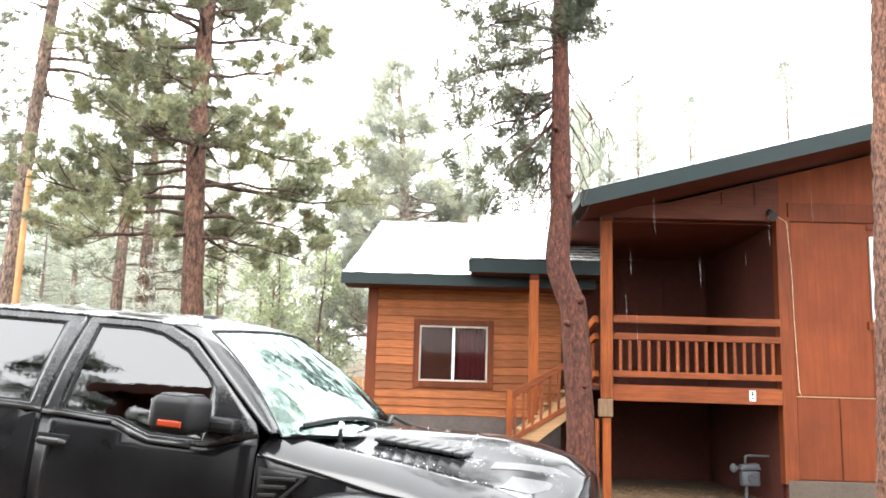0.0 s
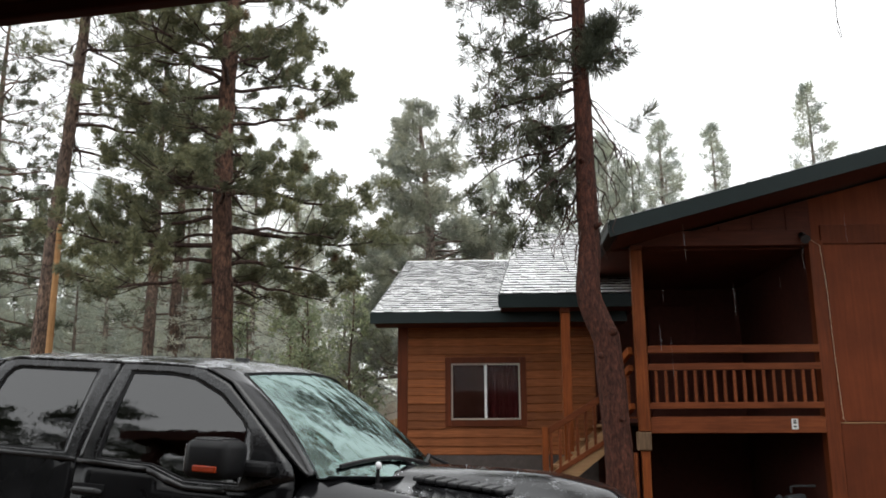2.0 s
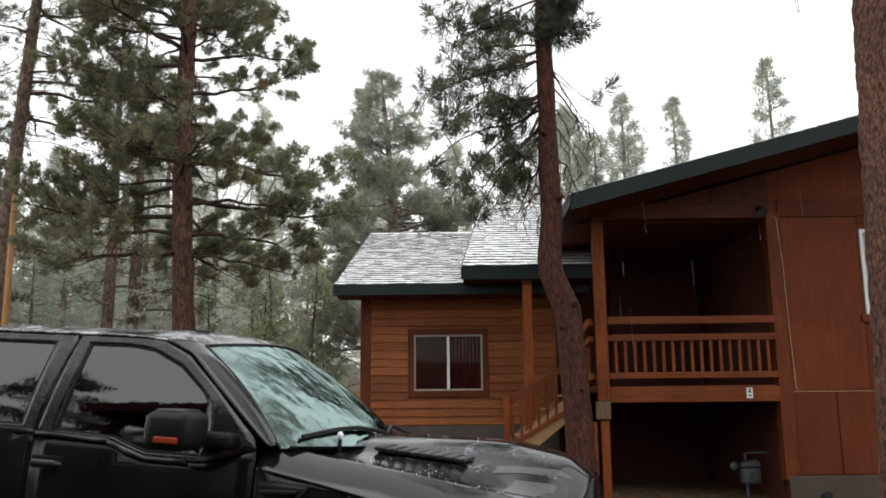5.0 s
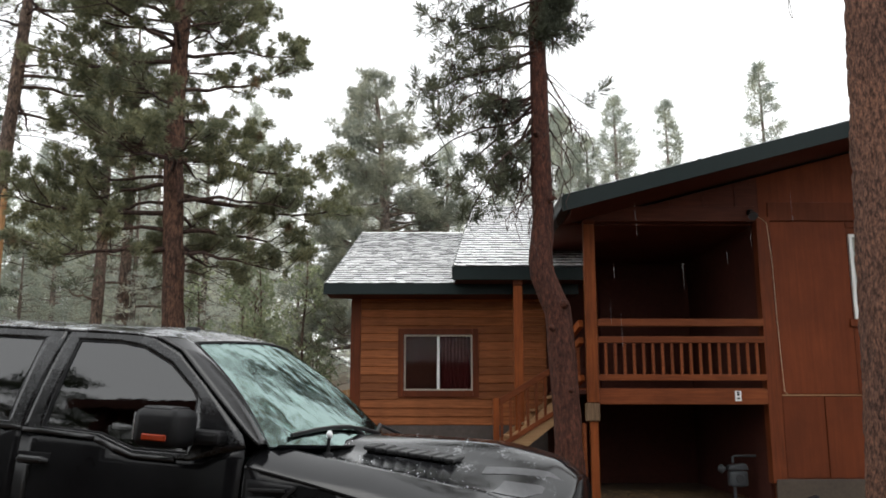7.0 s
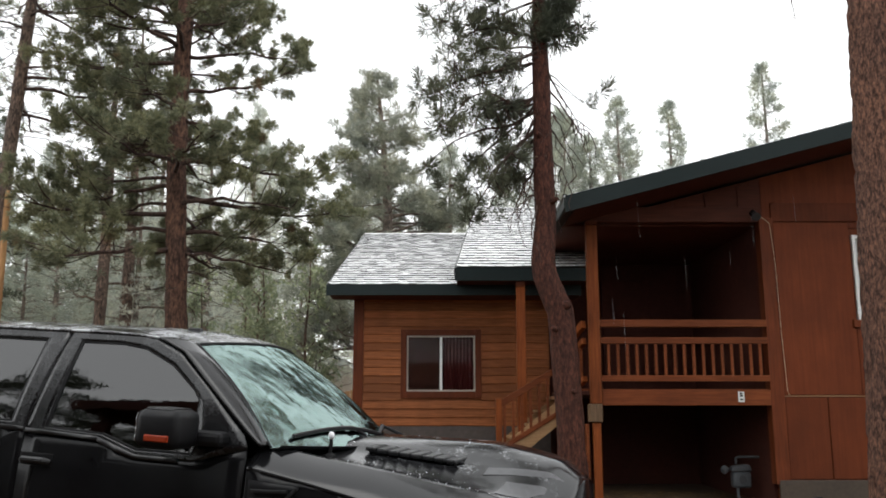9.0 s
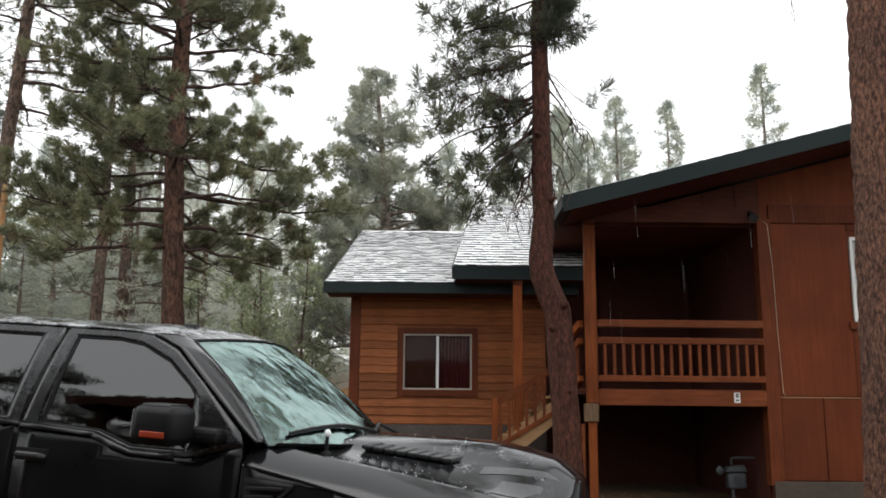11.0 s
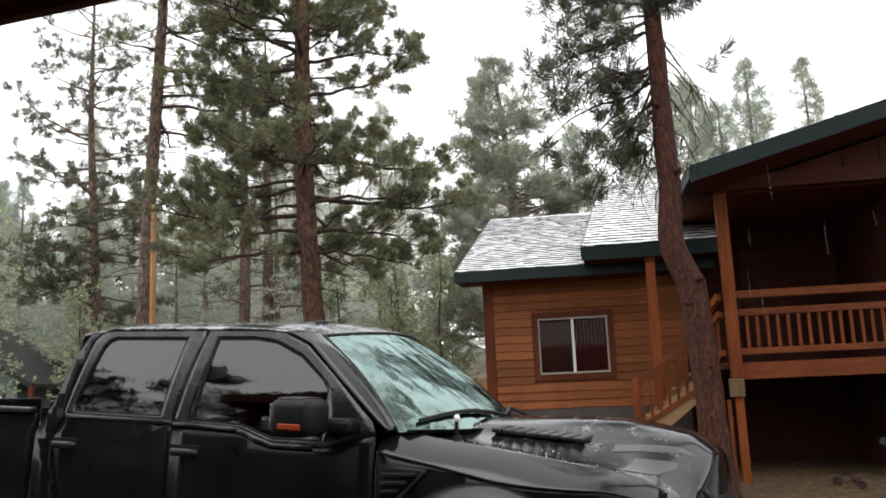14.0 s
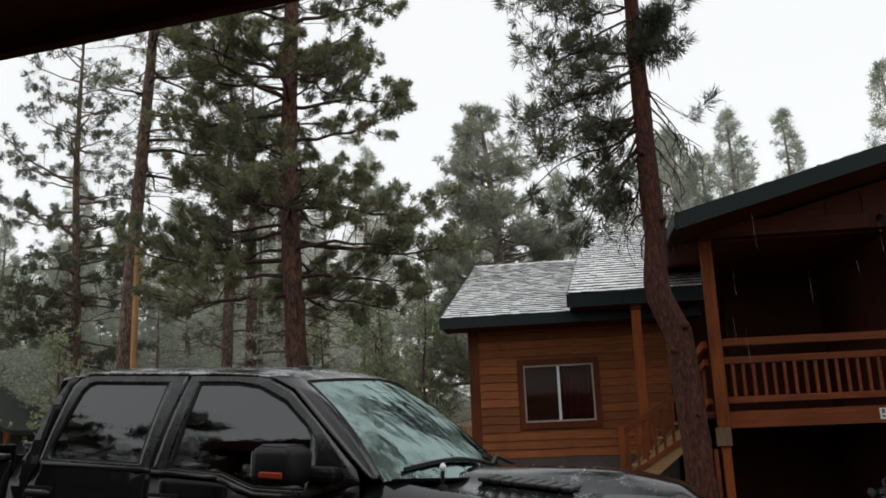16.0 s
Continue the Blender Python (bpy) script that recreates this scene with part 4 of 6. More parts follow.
    # bare hanging twigs close to the trunk
    for z, dx, ze in ((5.95, 0.5, 5.1), (5.75, 0.55, 4.9), (5.6, 0.32, 4.75), (5.5, 0.5, 5.05), (5.3, 0.42, 4.4), (5.0, 0.34, 4.25), (4.7, 0.2, 4.05), (4.9, -0.3, 3.9), (4.6, -0.45, 3.72), (4.5, -0.2, 3.6), (4.35, -0.5, 3.82)):
        crooked(z, dx, ze, 0, rng.uniform(-0.25, 0.1))
    for i in range(22):
        add(7.1 + i * 0.2, rng.uniform(0, 360), rng.uniform(0.6, 1.4), 0.02, 0.3, 0.2, 0.1, tuft=0.22, inner=0.1, dens=1.0)
    add(5.75, -8, 0.6, 0.009, -0.5, 0.35, 0.1, bare=True)
    add(5.85, 6, 0.62, 0.010, -0.75, 0.3, 0.3, dens=0.3, tuft=0.16, inner=0.92)
    part("crown", needle_mesh("crown", [t[0] for t in tufts], [t[1] for t in tufts], [t[2] for t in tufts], 50, 0.0054, 0.5, NEEDLE_GREY, 21), NEEDLE_GREY, ob)
    # big trunk close to the porch
    ob = thing("pine_tree", "thick pine trunk with deeply furrowed plated bark", "tree")
    bm = bmesh.new()
    rings, sides = 150, 72
    grid = []
    for i in range(rings + 1):
        z = 0.0 + 7.5 * i / rings
        cx, cy = 3.80 + 0.036 * (z - 1.6), 7.0
        r = 0.235 * (1 + 0.5 * math.exp(-z / 0.3)) - 0.006 * z
        ring = []
        for k in range(sides):
            a = 2 * math.pi * k / sides
            c = Vector((math.cos(a) * 5, math.sin(a) * 5, z * 4.6))
            d, _ = noise.voronoi(c + noise.noise_vector(c * 1.7) * 0.35)
            f = min(1.0, (d[1] - d[0]) * 3.0)
            rr = r + 0.020 * f + 0.006 * noise.noise(c * 5) + 0.012 * noise.noise(c * 0.6)
            ring.append(bm.verts.new((cx + math.cos(a) * rr, cy + math.sin(a) * rr, z)))
        grid.append(ring)
    for a, b in zip(grid, grid[1:]):
        for k in range(sides):
            bm.faces.new((a[k], a[(k + 1) % sides], b[(k + 1) % sides], b[k]))
    smooth(part("trunk", bm, BARK_NEAR, ob), 50)
    wd, tufts = Wood(), []
    branch(wd, tufts, Vector((3.95, 7.0, 7.2)), radians(185), 1.4, 0.025, rng, 0.1, 0.4, 0.0, dens=0.8)
    wd.limb([Vector((3.15, 7.0, 7.35)), Vector((3.2, 7.0, 5.6)), Vector((3.19, 7.0, 5.05)), Vector((3.215, 7.0, 4.86))], [0.008, 0.006, 0.004, 0.003], 4)
    wd.limb([Vector((3.19, 7.0, 5.05)), Vector((3.18, 7.0, 4.95)), Vector((3.205, 7.0, 4.86))], [0.004, 0.003, 0.003], 4)
    for i in range(40):
        branch(wd, tufts, Vector((3.97, 7.0, 7.3 + i * 0.14)), rng.uniform(0, 6.28), rng.uniform(0.8, 2.6), 0.03, rng, 0.15, 0.2, 0.2, dens=0.8)
    smooth(part("upper_trunk", trunk_mesh([(3.975, 7.0, 7.45), (4.0, 7.0, 13.5)], [0.18, 0.03], 14, flare=False), BARK_NEAR, ob), 60)
    part("branch_network", wd.mesh("branch_network", BARK), BARK, ob)
    part("crown", needle_mesh("crown", [t[0] for t in tufts], [t[1] for t in tufts], [t[2] for t in tufts], 30, 0.007, 0.55, NEEDLE, 22), NEEDLE, ob)
    # bare-limbed pine beside the cut pole
    pine("pine_tree", "slim pine with bare drooping limbs beside a raw pole",
         [(-10.60, 20.1, 0.2), (-10.52, 20.1, 3.8), (-10.38, 20.1, 7.2), (-10.24, 20.1, 9.7), (-10.05, 20.1, 14), (-9.9, 20.1, 20)], [0.20, 0.18, 0.165, 0.15, 0.11, 0.02],
         8.6, lambda s: 2.2 * (1 - s) ** 0.6 + 0.5, 44, 31, needles=26, width=0.009, tuft=0.2, dens=0.9, dead=60, dead_len=2.6, bark=BARK_GREY, split=True)
    pole = thing("pole", "raw pale wooden pole standing against a pine", "pole")
    part("pole_shaft", tube([(-10.10, 19.80, 0.2), (-10.11, 19.80, 3.5), (-10.13, 19.81, 6.5), (-10.14, 19.82, 6.62)], [0.085, 0.08, 0.07, 0.03], 12), RAWWOOD, pole)
    # slim pines standing behind the broad one
    for k, (x, y) in enumerate(((-9.45, 24.0), (-8.95, 24.6))):
        pine("pine_tree", "slim brown-trunked pine standing behind the broad one", [(x, y, 0.3), (x + 0.05, y, 6), (x, y, 13)], [0.19, 0.15, 0.02],
             4.2, lambda s: 1.6 * (1 - s) ** 0.6 + 0.3, 18, 35 + k, needles=20, width=0.012, tuft=0.24, leaf=NEEDLE_GREY, dens=0.7, dead=14, bark=BARK_GREY, group="slim pines")
    # sparse pine farther left
    pine("pine_tree", "sparse grey-green pine with thin trunk", [(-16.6, 28, 0.4), (-16.5, 28, 5), (-16.9, 28, 12), (-16.9, 28, 17.5)], [0.20, 0.17, 0.11, 0.02],
         4.6, lambda s: 3.1 * (1 - s) ** 0.5 + 0.5, 66, 41, needles=34, width=0.0125, tuft=0.21, leaf=NEEDLE_GREY, dens=0.75, dead=10, bark=BARK_GREY)
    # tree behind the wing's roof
    pine("pine_tree", "broad pine behind the cabin roof, coloured pale for haze", [(-1.75, 30, 0.5), (-1.75, 30, 8), (-2.2, 30, 13.6)], [0.24, 0.17, 0.03],
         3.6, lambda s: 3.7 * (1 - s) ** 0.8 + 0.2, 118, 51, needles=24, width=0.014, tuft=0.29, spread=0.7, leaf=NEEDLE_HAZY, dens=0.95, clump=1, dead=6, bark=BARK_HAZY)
    # far pines: three kinds, then copies
    kinds = []
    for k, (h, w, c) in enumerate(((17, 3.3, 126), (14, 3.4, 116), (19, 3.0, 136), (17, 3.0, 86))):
        kinds.append(pine("far_pine", "distant pine, coloured pale for rain haze", [(0, 0, 0), (0.1, 0, h * 0.5), (0, 0, h)], [0.22, 0.15, 0.02],
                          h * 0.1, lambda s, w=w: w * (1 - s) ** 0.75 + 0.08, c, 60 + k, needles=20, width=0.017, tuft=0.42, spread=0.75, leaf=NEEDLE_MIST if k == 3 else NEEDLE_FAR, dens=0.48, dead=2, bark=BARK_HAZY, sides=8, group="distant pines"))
    kinds[0].matrix_world = pose(9.8, 45, 0.9, 0, 0, 40) @ Matrix.Scale(1.03, 4)
    kinds[1].matrix_world = pose(-8.5, 42, 0.6, 0, 0, 0)
    kinds[2].matrix_world = pose(14.0, 50, 1.0, 0, 0, 10)
    kinds[3].matrix_world = pose(-10.2, 47, 0.8, 0, 0, 80)
    rnd = random.Random(77)
    spots = [(2, 19.9, 50, 1.12), (0, 7.2, 47, 0.98), (0, 11.6, 52, 0.98), (1, 4.0, 50, 0.98), (1, 1.8, 46, 0.85), (0, -3.6, 44, 0.76), (1, -6.0, 38, 0.5), (2, -8.3, 38, 0.86), (0, -4.8, 52, 0.86),
             (2, -9.6, 34, 0.66), (1, -12.0, 33, 0.86), (0, -13.2, 40, 0.92), (1, -7.6, 28, 0.62), (1, -8.8, 25, 0.52), (2, -20.5, 34, 0.72), (0, -23.0, 33, 0.62), (1, -24.5, 40, 0.82), (0, -28.0, 38, 0.7),
             (1, -14.5, 30, 0.5), (1, -18.8, 31, 0.66), (1, -17.0, 38, 0.8), (0, -20.5, 44, 0.82), (1, -27, 46, 0.95), (0, -32, 44, 0.8), (1, -36, 50, 1.0), (2, -30, 55, 0.9), (0, -23.5, 56, 0.95), (1, -16, 55, 1.05),
             (0, -10, 57, 0.95), (1, -4, 60, 0.98), (1, 26, 56, 0.9), (2, 31, 60, 1.0), (1, -21.0, 26, 0.42), (1, 0.5, 33, 0.8), (1, 5.9, 45, 1.16), (1, 8.6, 47, 1.12), (1, 7.4, 50, 1.3)]
    for k, x, y, s in spots:
        copy_thing(kinds[3 if -11 < x < -3 else k], pose(x, y, 0.2 + max(0, 0.03 * (y - 20)), 0, 0, rnd.uniform(0, 360)) @ Matrix.Scale(s, 4))
    # trees behind the porch, mirrored in the truck's glass
    dark = pine("pine_tree", "dense dark pine standing behind the porch", [(0, 0, 0), (0.1, 0, 5.0), (0, 0, 10.5)], [0.20, 0.14, 0.02],
                0.8, lambda s: 2.6 * (1 - s) ** 0.7 + 0.1, 74, 91, needles=15, width=0.034, tuft=0.46, spread=0.75, leaf=NEEDLE_DARK, dens=0.5, dead=2, bark=LIMB, sides=8, group="pines behind the porch")
    dark.matrix_world = pose(-11.5, -1.8, 0, 0, 0, 0) @ Matrix.Scale(0.8, 4)
    for x, y, s in ((-13.5, -5, 0.88), (-9.5, -7.5, 0.66), (-17, -3, 1.1), (-12.5, 0.8, 0.92), (-14.5, -0.6, 1.0), (-10.8, -4.5, 0.64), (-12.5, -8, 0.86), (-16, 1.5, 1.12), (-13.5, 3.2, 0.95), (-19, 2, 1.3), (-16, -8, 1.05)):
        copy_thing(dark, pose(x, y, 0.0, 0, 0, rnd.uniform(0, 360)) @ Matrix.Scale(s, 4))
    copy_thing(kinds[1], pose(13, 2, 0, 0, 0, 50))


def build_woods():
    """The far wood that closes the view on the cabin's side: many small clumps of needles with an uneven top."""
    rnd = random.Random(15)
    spots, dirs, sizes = [], [], []
    while len(spots) < 4600:
        x = rnd.uniform(-62, -12)
        y = 60 + rnd.uniform(-4, 5)
        top = 16.5 + 3.5 * noise.noise(Vector((x * 0.22, 0, 7))) + 2.0 * noise.noise(Vector((x * 0.7, 3, 1)))
        if x > -26:
            top -= (x + 26) * 0.38
        z = 1.2 + (top - 1.2) * rnd.random() ** 0.85
        o = Vector((rnd.gauss(0, 1), rnd.gauss(0, 1), rnd.gauss(0.4, 0.8))).normalized()
        spots.append((x, y, z))
        dirs.append(tuple(o))
        sizes.append(rnd.uniform(0.6, 1.1))
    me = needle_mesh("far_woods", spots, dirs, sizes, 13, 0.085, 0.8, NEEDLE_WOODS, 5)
    tagged(part("far_woods", me, NEEDLE_WOODS), "grey-green wall of distant pines behind the cabin, paled for haze", "woods", kind="stuff")


def young_tree(x, y, h, seed, spread):
    rng = random.Random(seed)
    ob = thing("young_tree", "slender young broadleaf tree with light green leaves", "tree", "young trees behind the truck")
    g = ground_height(x, y)
    pts = [Vector((x + rng.uniform(-0.1, 0.1), y, g + h * k / 4)) for k in range(5)]
    smooth(part("trunk", trunk_mesh([tuple(p) for p in pts], [0.06, 0.05, 0.04, 0.025, 0.01], 8), BARK_GREY, ob))
    wd, spots = Wood(), []
    for i in range(int(h * 7)):
        s = 0.12 + 0.88 * rng.random()
        p = Vector((x, y, g + h * s))
        a, ln = rng.uniform(0, 6.28), spread * (1.05 - s) * rng.uniform(0.5, 1.2) + 0.25
        e = p + Vector((math.cos(a) * ln, math.sin(a) * ln, ln * rng.uniform(0.3, 0.9)))
        wd.limb([p, p.lerp(e, 0.5) + Vector((0, 0, 0.05)), e], [0.014, 0.009, 0.004], 3)
        for k in range(7):
            c = p.lerp(e, 0.3 + 0.75 * rng.random()) + Vector((rng.gauss(0, 0.14), rng.gauss(0, 0.14), rng.gauss(0, 0.12)))
            spots.append((c, Vector((0, 0, 1)), rng.uniform(0.09, 0.15)))
    tagged(part("branch_network", wd.mesh("branch_network", BARK_GREY), BARK_GREY, ob), kind="stuff")
    part("leaves", needle_mesh("leaves", [t[0] for t in spots], [t[1] for t in spots], [t[2] for t in spots], 7, 0.035, 1.0, LEAF, seed), LEAF, ob)


def build_young():
    for k, (x, y, h, sp) in enumerate(((-5.6, 25, 6.0, 1.0), (-4.7, 23, 5.2, 0.9), (-3.9, 26, 6.4, 1.1), (-6.6, 24, 5.0, 0.9), (-4.3, 21, 4.2, 0.8), (-4.7, 33, 3.6, 1.0), (-4.0, 29, 3.2, 0.9), (-5.6, 31, 3.8, 1.0),
                                     (-16.2, 21, 7.6, 1.9), (-17.6, 23, 8.2, 2.0), (-14.6, 24, 5.0, 1.2))):
        young_tree(x, y, h, 100 + k, sp)


build_trees()
build_woods()
build_young()


for m in (GREEN, BLACK, METERGREY, DARKWOOD_SHADE):
    m.node_tree.nodes["Principled BSDF"].inputs["Specular IOR Level"].default_value = 0.2


# ---- the pickup truck ----
def make_paint(name="wet_black_paint", lo=0.10, hi=0.24, beads=0.12, slush_sheen=0.0, gloss=0.18, melt=0.0):
    m, n, l, b = mat(name, 0.22)
    v = coords(n, l)
    drops = noise_of(n, l, v, 140.0, 3, 0.6)
    film = noise_of(n, l, v, 2.5, 4)
    c = ramp(n, l, film, [(0.3, (0.004, 0.004, 0.0045)), (0.7, (0.010, 0.010, 0.011))])
    if slush_sheen:
        # whitish patches: melting hail, plus sky sheen put into the base colour
        ice = mix(n, l, 0.3, noise_of(n, l, v, 6.0, 6, 0.7), noise_of(n, l, v, 90.0, 3, 0.7))
        c = mix(n, l, ramp(n, l, ice, [(0.50 - melt, (0.004, 0.004, 0.004)), (0.56 - melt, (0.05, 0.05, 0.05)), (0.64 - melt, (slush_sheen, slush_sheen, slush_sheen))]), c, (0.62, 0.64, 0.66))
    l.new(c, b.inputs["Base Color"])
    l.new(ramp(n, l, noise_of(n, l, v, 9.0, 5), [(0.35, (lo, lo, lo)), (0.7, (hi, hi, hi))]), b.inputs["Roughness"])
    b.inputs["Specular IOR Level"].default_value = gloss
    bump(n, l, b, drops, beads, 0.002)
    return m


def make_wet_glass():
    m, n, l, b = mat("wet_windshield")
    out = n["Material Output"]
    v = coords(n, l, (2.0, 3.8, 2.0))
    runs = noise_of(n, l, v, 1.5, 2.6, 0.5)
    fine = noise_of(n, l, coords(n, l, (30, 60, 30)), 1.0, 3)
    tr, gl, ms, fr, bp = (n.new("ShaderNodeBsdfTransparent"), n.new("ShaderNodeBsdfGlossy"), n.new("ShaderNodeMixShader"), n.new("ShaderNodeFresnel"), n.new("ShaderNodeBump"))
    tr.inputs[0].default_value = (0.22, 0.34, 0.32, 1)
    gl.inputs["Color"].default_value = (0.74, 0.97, 0.92, 1)
    gl.inputs["Roughness"].default_value = 0.015
    fr.inputs[0].default_value = 3.9
    bp.inputs["Strength"].default_value, bp.inputs["Distance"].default_value = 0.46, 0.06
    h = mix(n, l, 0.03, runs, fine)
    l.new(h, bp.inputs["Height"])
    l.new(bp.outputs[0], gl.inputs["Normal"])
    l.new(fr.outputs[0], ms.inputs[0])
    l.new(tr.outputs[0], ms.inputs[1])
    l.new(gl.outputs[0], ms.inputs[2])
    l.new(ms.outputs[0], out.inputs[0])
    return m


PAINT = make_paint()
PAINT_TOP = make_paint("slush_sheen_black_paint", 0.08, 0.18, 0.16, 0.55, 0.7, -0.02)
PAINT_ROOF = make_paint("hail_strewn_black_paint", 0.10, 0.22, 0.22, 0.7, 1.0, 0.07)
PAINT_CURVE = make_paint("rain_wet_black_paint", 0.10, 0.15, 0.04, 0.0, 0.5)
PAINT_FRAME = make_paint("wet_frame_paint", 0.12, 0.2, 0.07, 0.012, 0.5)
WINDSHIELD = make_wet_glass()
TINT = make_glass("tinted_glass", (0.03, 0.03, 0.032), 1.98, 0.03, 0.25)
TRIMBLACK = plain("satin_black_trim", (0.016, 0.016, 0.017), 0.35, 0, 50, 0.2)
RUBBER = plain("tyre_rubber", (0.02, 0.02, 0.02), 0.85, 0, 40, 0.3)
ALLOY = plain("dark_alloy", (0.10, 0.10, 0.105), 0.35, 0.9, 40, 0.15)
CHROME = plain("bright_metal", (0.62, 0.62, 0.63), 0.25, 1.0, 40, 0.05)
AMBER = plain("amber_lens", (0.30, 0.036, 0.010), 0.25, 0, 40, 0.1)
LENS = plain("clear_lamp_lens", (0.035, 0.035, 0.04), 0.12, 0.0, 12, 0.1)
# hood strips: sky reflection put into a grey base colour
HOOD_SHEEN = plain("hood_sheen_grey", (0.10, 0.10, 0.105), 0.25, 0, 30, 0.2)
SEAT = plain("dark_seat_cloth", (0.03, 0.03, 0.032), 0.9, 0, 60, 0.2)


def half_width(x, z):
    if z > 1.42:
        w = 0.955 - 0.19 * (z - 1.42) - 0.24 * (z - 1.42) ** 2
    else:
        w = 0.955 + 0.03 * (1 - ((z - 1.02) / 0.40) ** 2) if z > 0.62 else 0.955
    if x > 0.35:
        w -= 0.50 * ((x - 0.35) / 0.7) ** 2
    return w


def side_panel(name, outer, material, parent, side=-1, hole=None, out=0.0, thick=0.02, label=""):
    """A body panel drawn in the side view (x, z) and bent onto the truck's flank."""
    bm = bmesh.new()
    edges = []
    for loop in ([outer] + ([hole] if hole else [])):
        vs = [bm.verts.new((x, 0, z)) for x, z in loop]
        edges += [bm.edges.new((vs[i], vs[(i + 1) % len(vs)])) for i in range(len(vs))]
    bmesh.ops.triangle_fill(bm, use_beauty=True, edges=edges, normal=(0, -1, 0))
    xs, zs = [p[0] for p in outer], [p[1] for p in outer]
    for k in range(1, int((max(zs) - min(zs)) / 0.07) + 1):
        bmesh.ops.bisect_plane(bm, geom=bm.verts[:] + bm.edges[:] + bm.faces[:], plane_co=(0, 0, min(zs) + 0.07 * k), plane_no=(0, 0, 1))
    for k in range(1, int((max(xs) - min(xs)) / 0.12) + 1):
        bmesh.ops.bisect_plane(bm, geom=bm.verts[:] + bm.edges[:] + bm.faces[:], plane_co=(min(xs) + 0.12 * k, 0, 0), plane_no=(1, 0, 0))
    bmesh.ops.remove_doubles(bm, verts=bm.verts, dist=0.0005)
    for v in bm.verts:
        v.co.y = side * (half_width(v.co.x, v.co.z) + out)
    bmesh.ops.recalc_face_normals(bm, faces=bm.faces)
    f = bm.faces[:]
    want = Vector((0, side, 0))
    if sum(q.normal.dot(want) * q.calc_area() for q in f) < 0:
        bmesh.ops.reverse_faces(bm, faces=f)
    me = bpy.data.meshes.new(name)
    bm.to_mesh(me)
    bm.free()
    me.materials.append(material)
    ob = part(name, me, material, parent, label)
    so = ob.modifiers.new("thickness", "SOLIDIFY")
    so.thickness, so.offset = thick, -1
    return smooth(ob, 35)


def ray_hit(loop, c, a):
    """How far the outline lies from c in the direction a."""
    dx, dz = math.cos(a), math.sin(a)
    best = 0.0
    for (x0, z0), (x1, z1) in zip(loop, loop[1:] + loop[:1]):
        ex, ez = x1 - x0, z1 - z0
        den = dx * ez - dz * ex
        if abs(den) < 1e-9:
            continue
        r = ((x0 - c[0]) * ez - (z0 - c[1]) * ex) / den
        t = ((x0 - c[0]) * dz - (z0 - c[1]) * dx) / den
        if r > 0 and -1e-6 <= t <= 1 + 1e-6:
            best = max(best, r)
    return best


def ring_panel(name, outer, inner, material, parent, side, out=0.0, thick=0.02, label=""):
    """The panel between two outlines (or inside one, if inner is None), bent onto the flank."""
    base = inner or outer
    c = (sum(p[0] for p in base) / len(base), sum(p[1] for p in base) / len(base))
    angles = sorted({round(math.atan2(z - c[1], x - c[0]), 4) for x, z in outer + (inner or [])} | {round(-math.pi + 2 * math.pi * k / 72, 4) for k in range(72)})
    bm = bmesh.new()
    steps = 4 if inner else 8
    rows = []
    for a in angles:
        lo, hi = (ray_hit(inner, c, a) if inner else 0.0), ray_hit(outer, c, a)
        row = []
        for k in range(steps + 1):
            r = lo + (hi - lo) * k / steps
            x, z = c[0] + r * math.cos(a), c[1] + r * math.sin(a)
            row.append(bm.verts.new((x, side * (half_width(x, z) + out), z)))
        rows.append(row)
    for a, b in zip(rows, rows[1:] + rows[:1]):
        for k in range(steps):
            bm.faces.new((a[k], a[k + 1], b[k + 1], b[k]))
    bmesh.ops.remove_doubles(bm, verts=bm.verts, dist=0.0004)
    bmesh.ops.dissolve_degenerate(bm, edges=bm.edges, dist=0.0003)
    bmesh.ops.recalc_face_normals(bm, faces=bm.faces)
    if sum(q.normal.y * side * q.calc_area() for q in bm.faces) < 0:
        bmesh.ops.reverse_faces(bm, faces=bm.faces[:])
    me = bpy.data.meshes.new(name)
    bm.to_mesh(me)
    bm.free()
    me.materials.append(material)
    ob = part(name, me, material, parent, label)
    so = ob.modifiers.new("thickness", "SOLIDIFY")
    so.thickness, so.offset, so.use_rim = thick, -1, bool(inner)
    return smooth(ob, 35)


def patch(fn, nu, nv):
    """A grid surface; fn(u, v) gives the place for u, v from 0 to 1."""
    bm = bmesh.new()
    g = [[bm.verts.new(fn(i / nu, j / nv)) for i in range(nu + 1)] for j in range(nv + 1)]
    for a, b in zip(g, g[1:]):
        for k in range(nu):
            bm.faces.new((a[k], a[k + 1], b[k + 1], b[k]))
    return bm


def skin(name, bm, material, parent, thick=0.015, label="", angle=40):
    ob = part(name, bm, material, parent, label)
    so = ob.modifiers.new("thickness", "SOLIDIFY")
    so.thickness, so.offset = thick, 0
    return smooth(ob, angle)


def arc(cx, cz, r, a0, a1, n):
    return [(cx + r * math.cos(radians(a0 + (a1 - a0) * i / n)), cz + r * math.sin(radians(a0 + (a1 - a0) * i / n))) for i in range(n + 1)]


def along(k, x):
    """The height at x on a line through the given (x, z) pairs."""
    for (a, p), (b, q) in zip(k, k[1:]):
        if x <= b:
            return p + (q - p) * max(0.0, (x - a) / (b - a))
    return k[-1][1]


def fender_z(x):
    return along([(-0.56, 1.41), (-0.3, 1.365), (0.2, 1.306), (0.4, 1.277), (0.6, 1.25), (0.75, 1.205), (0.85, 1.14), (1.0, 1.06)], x)


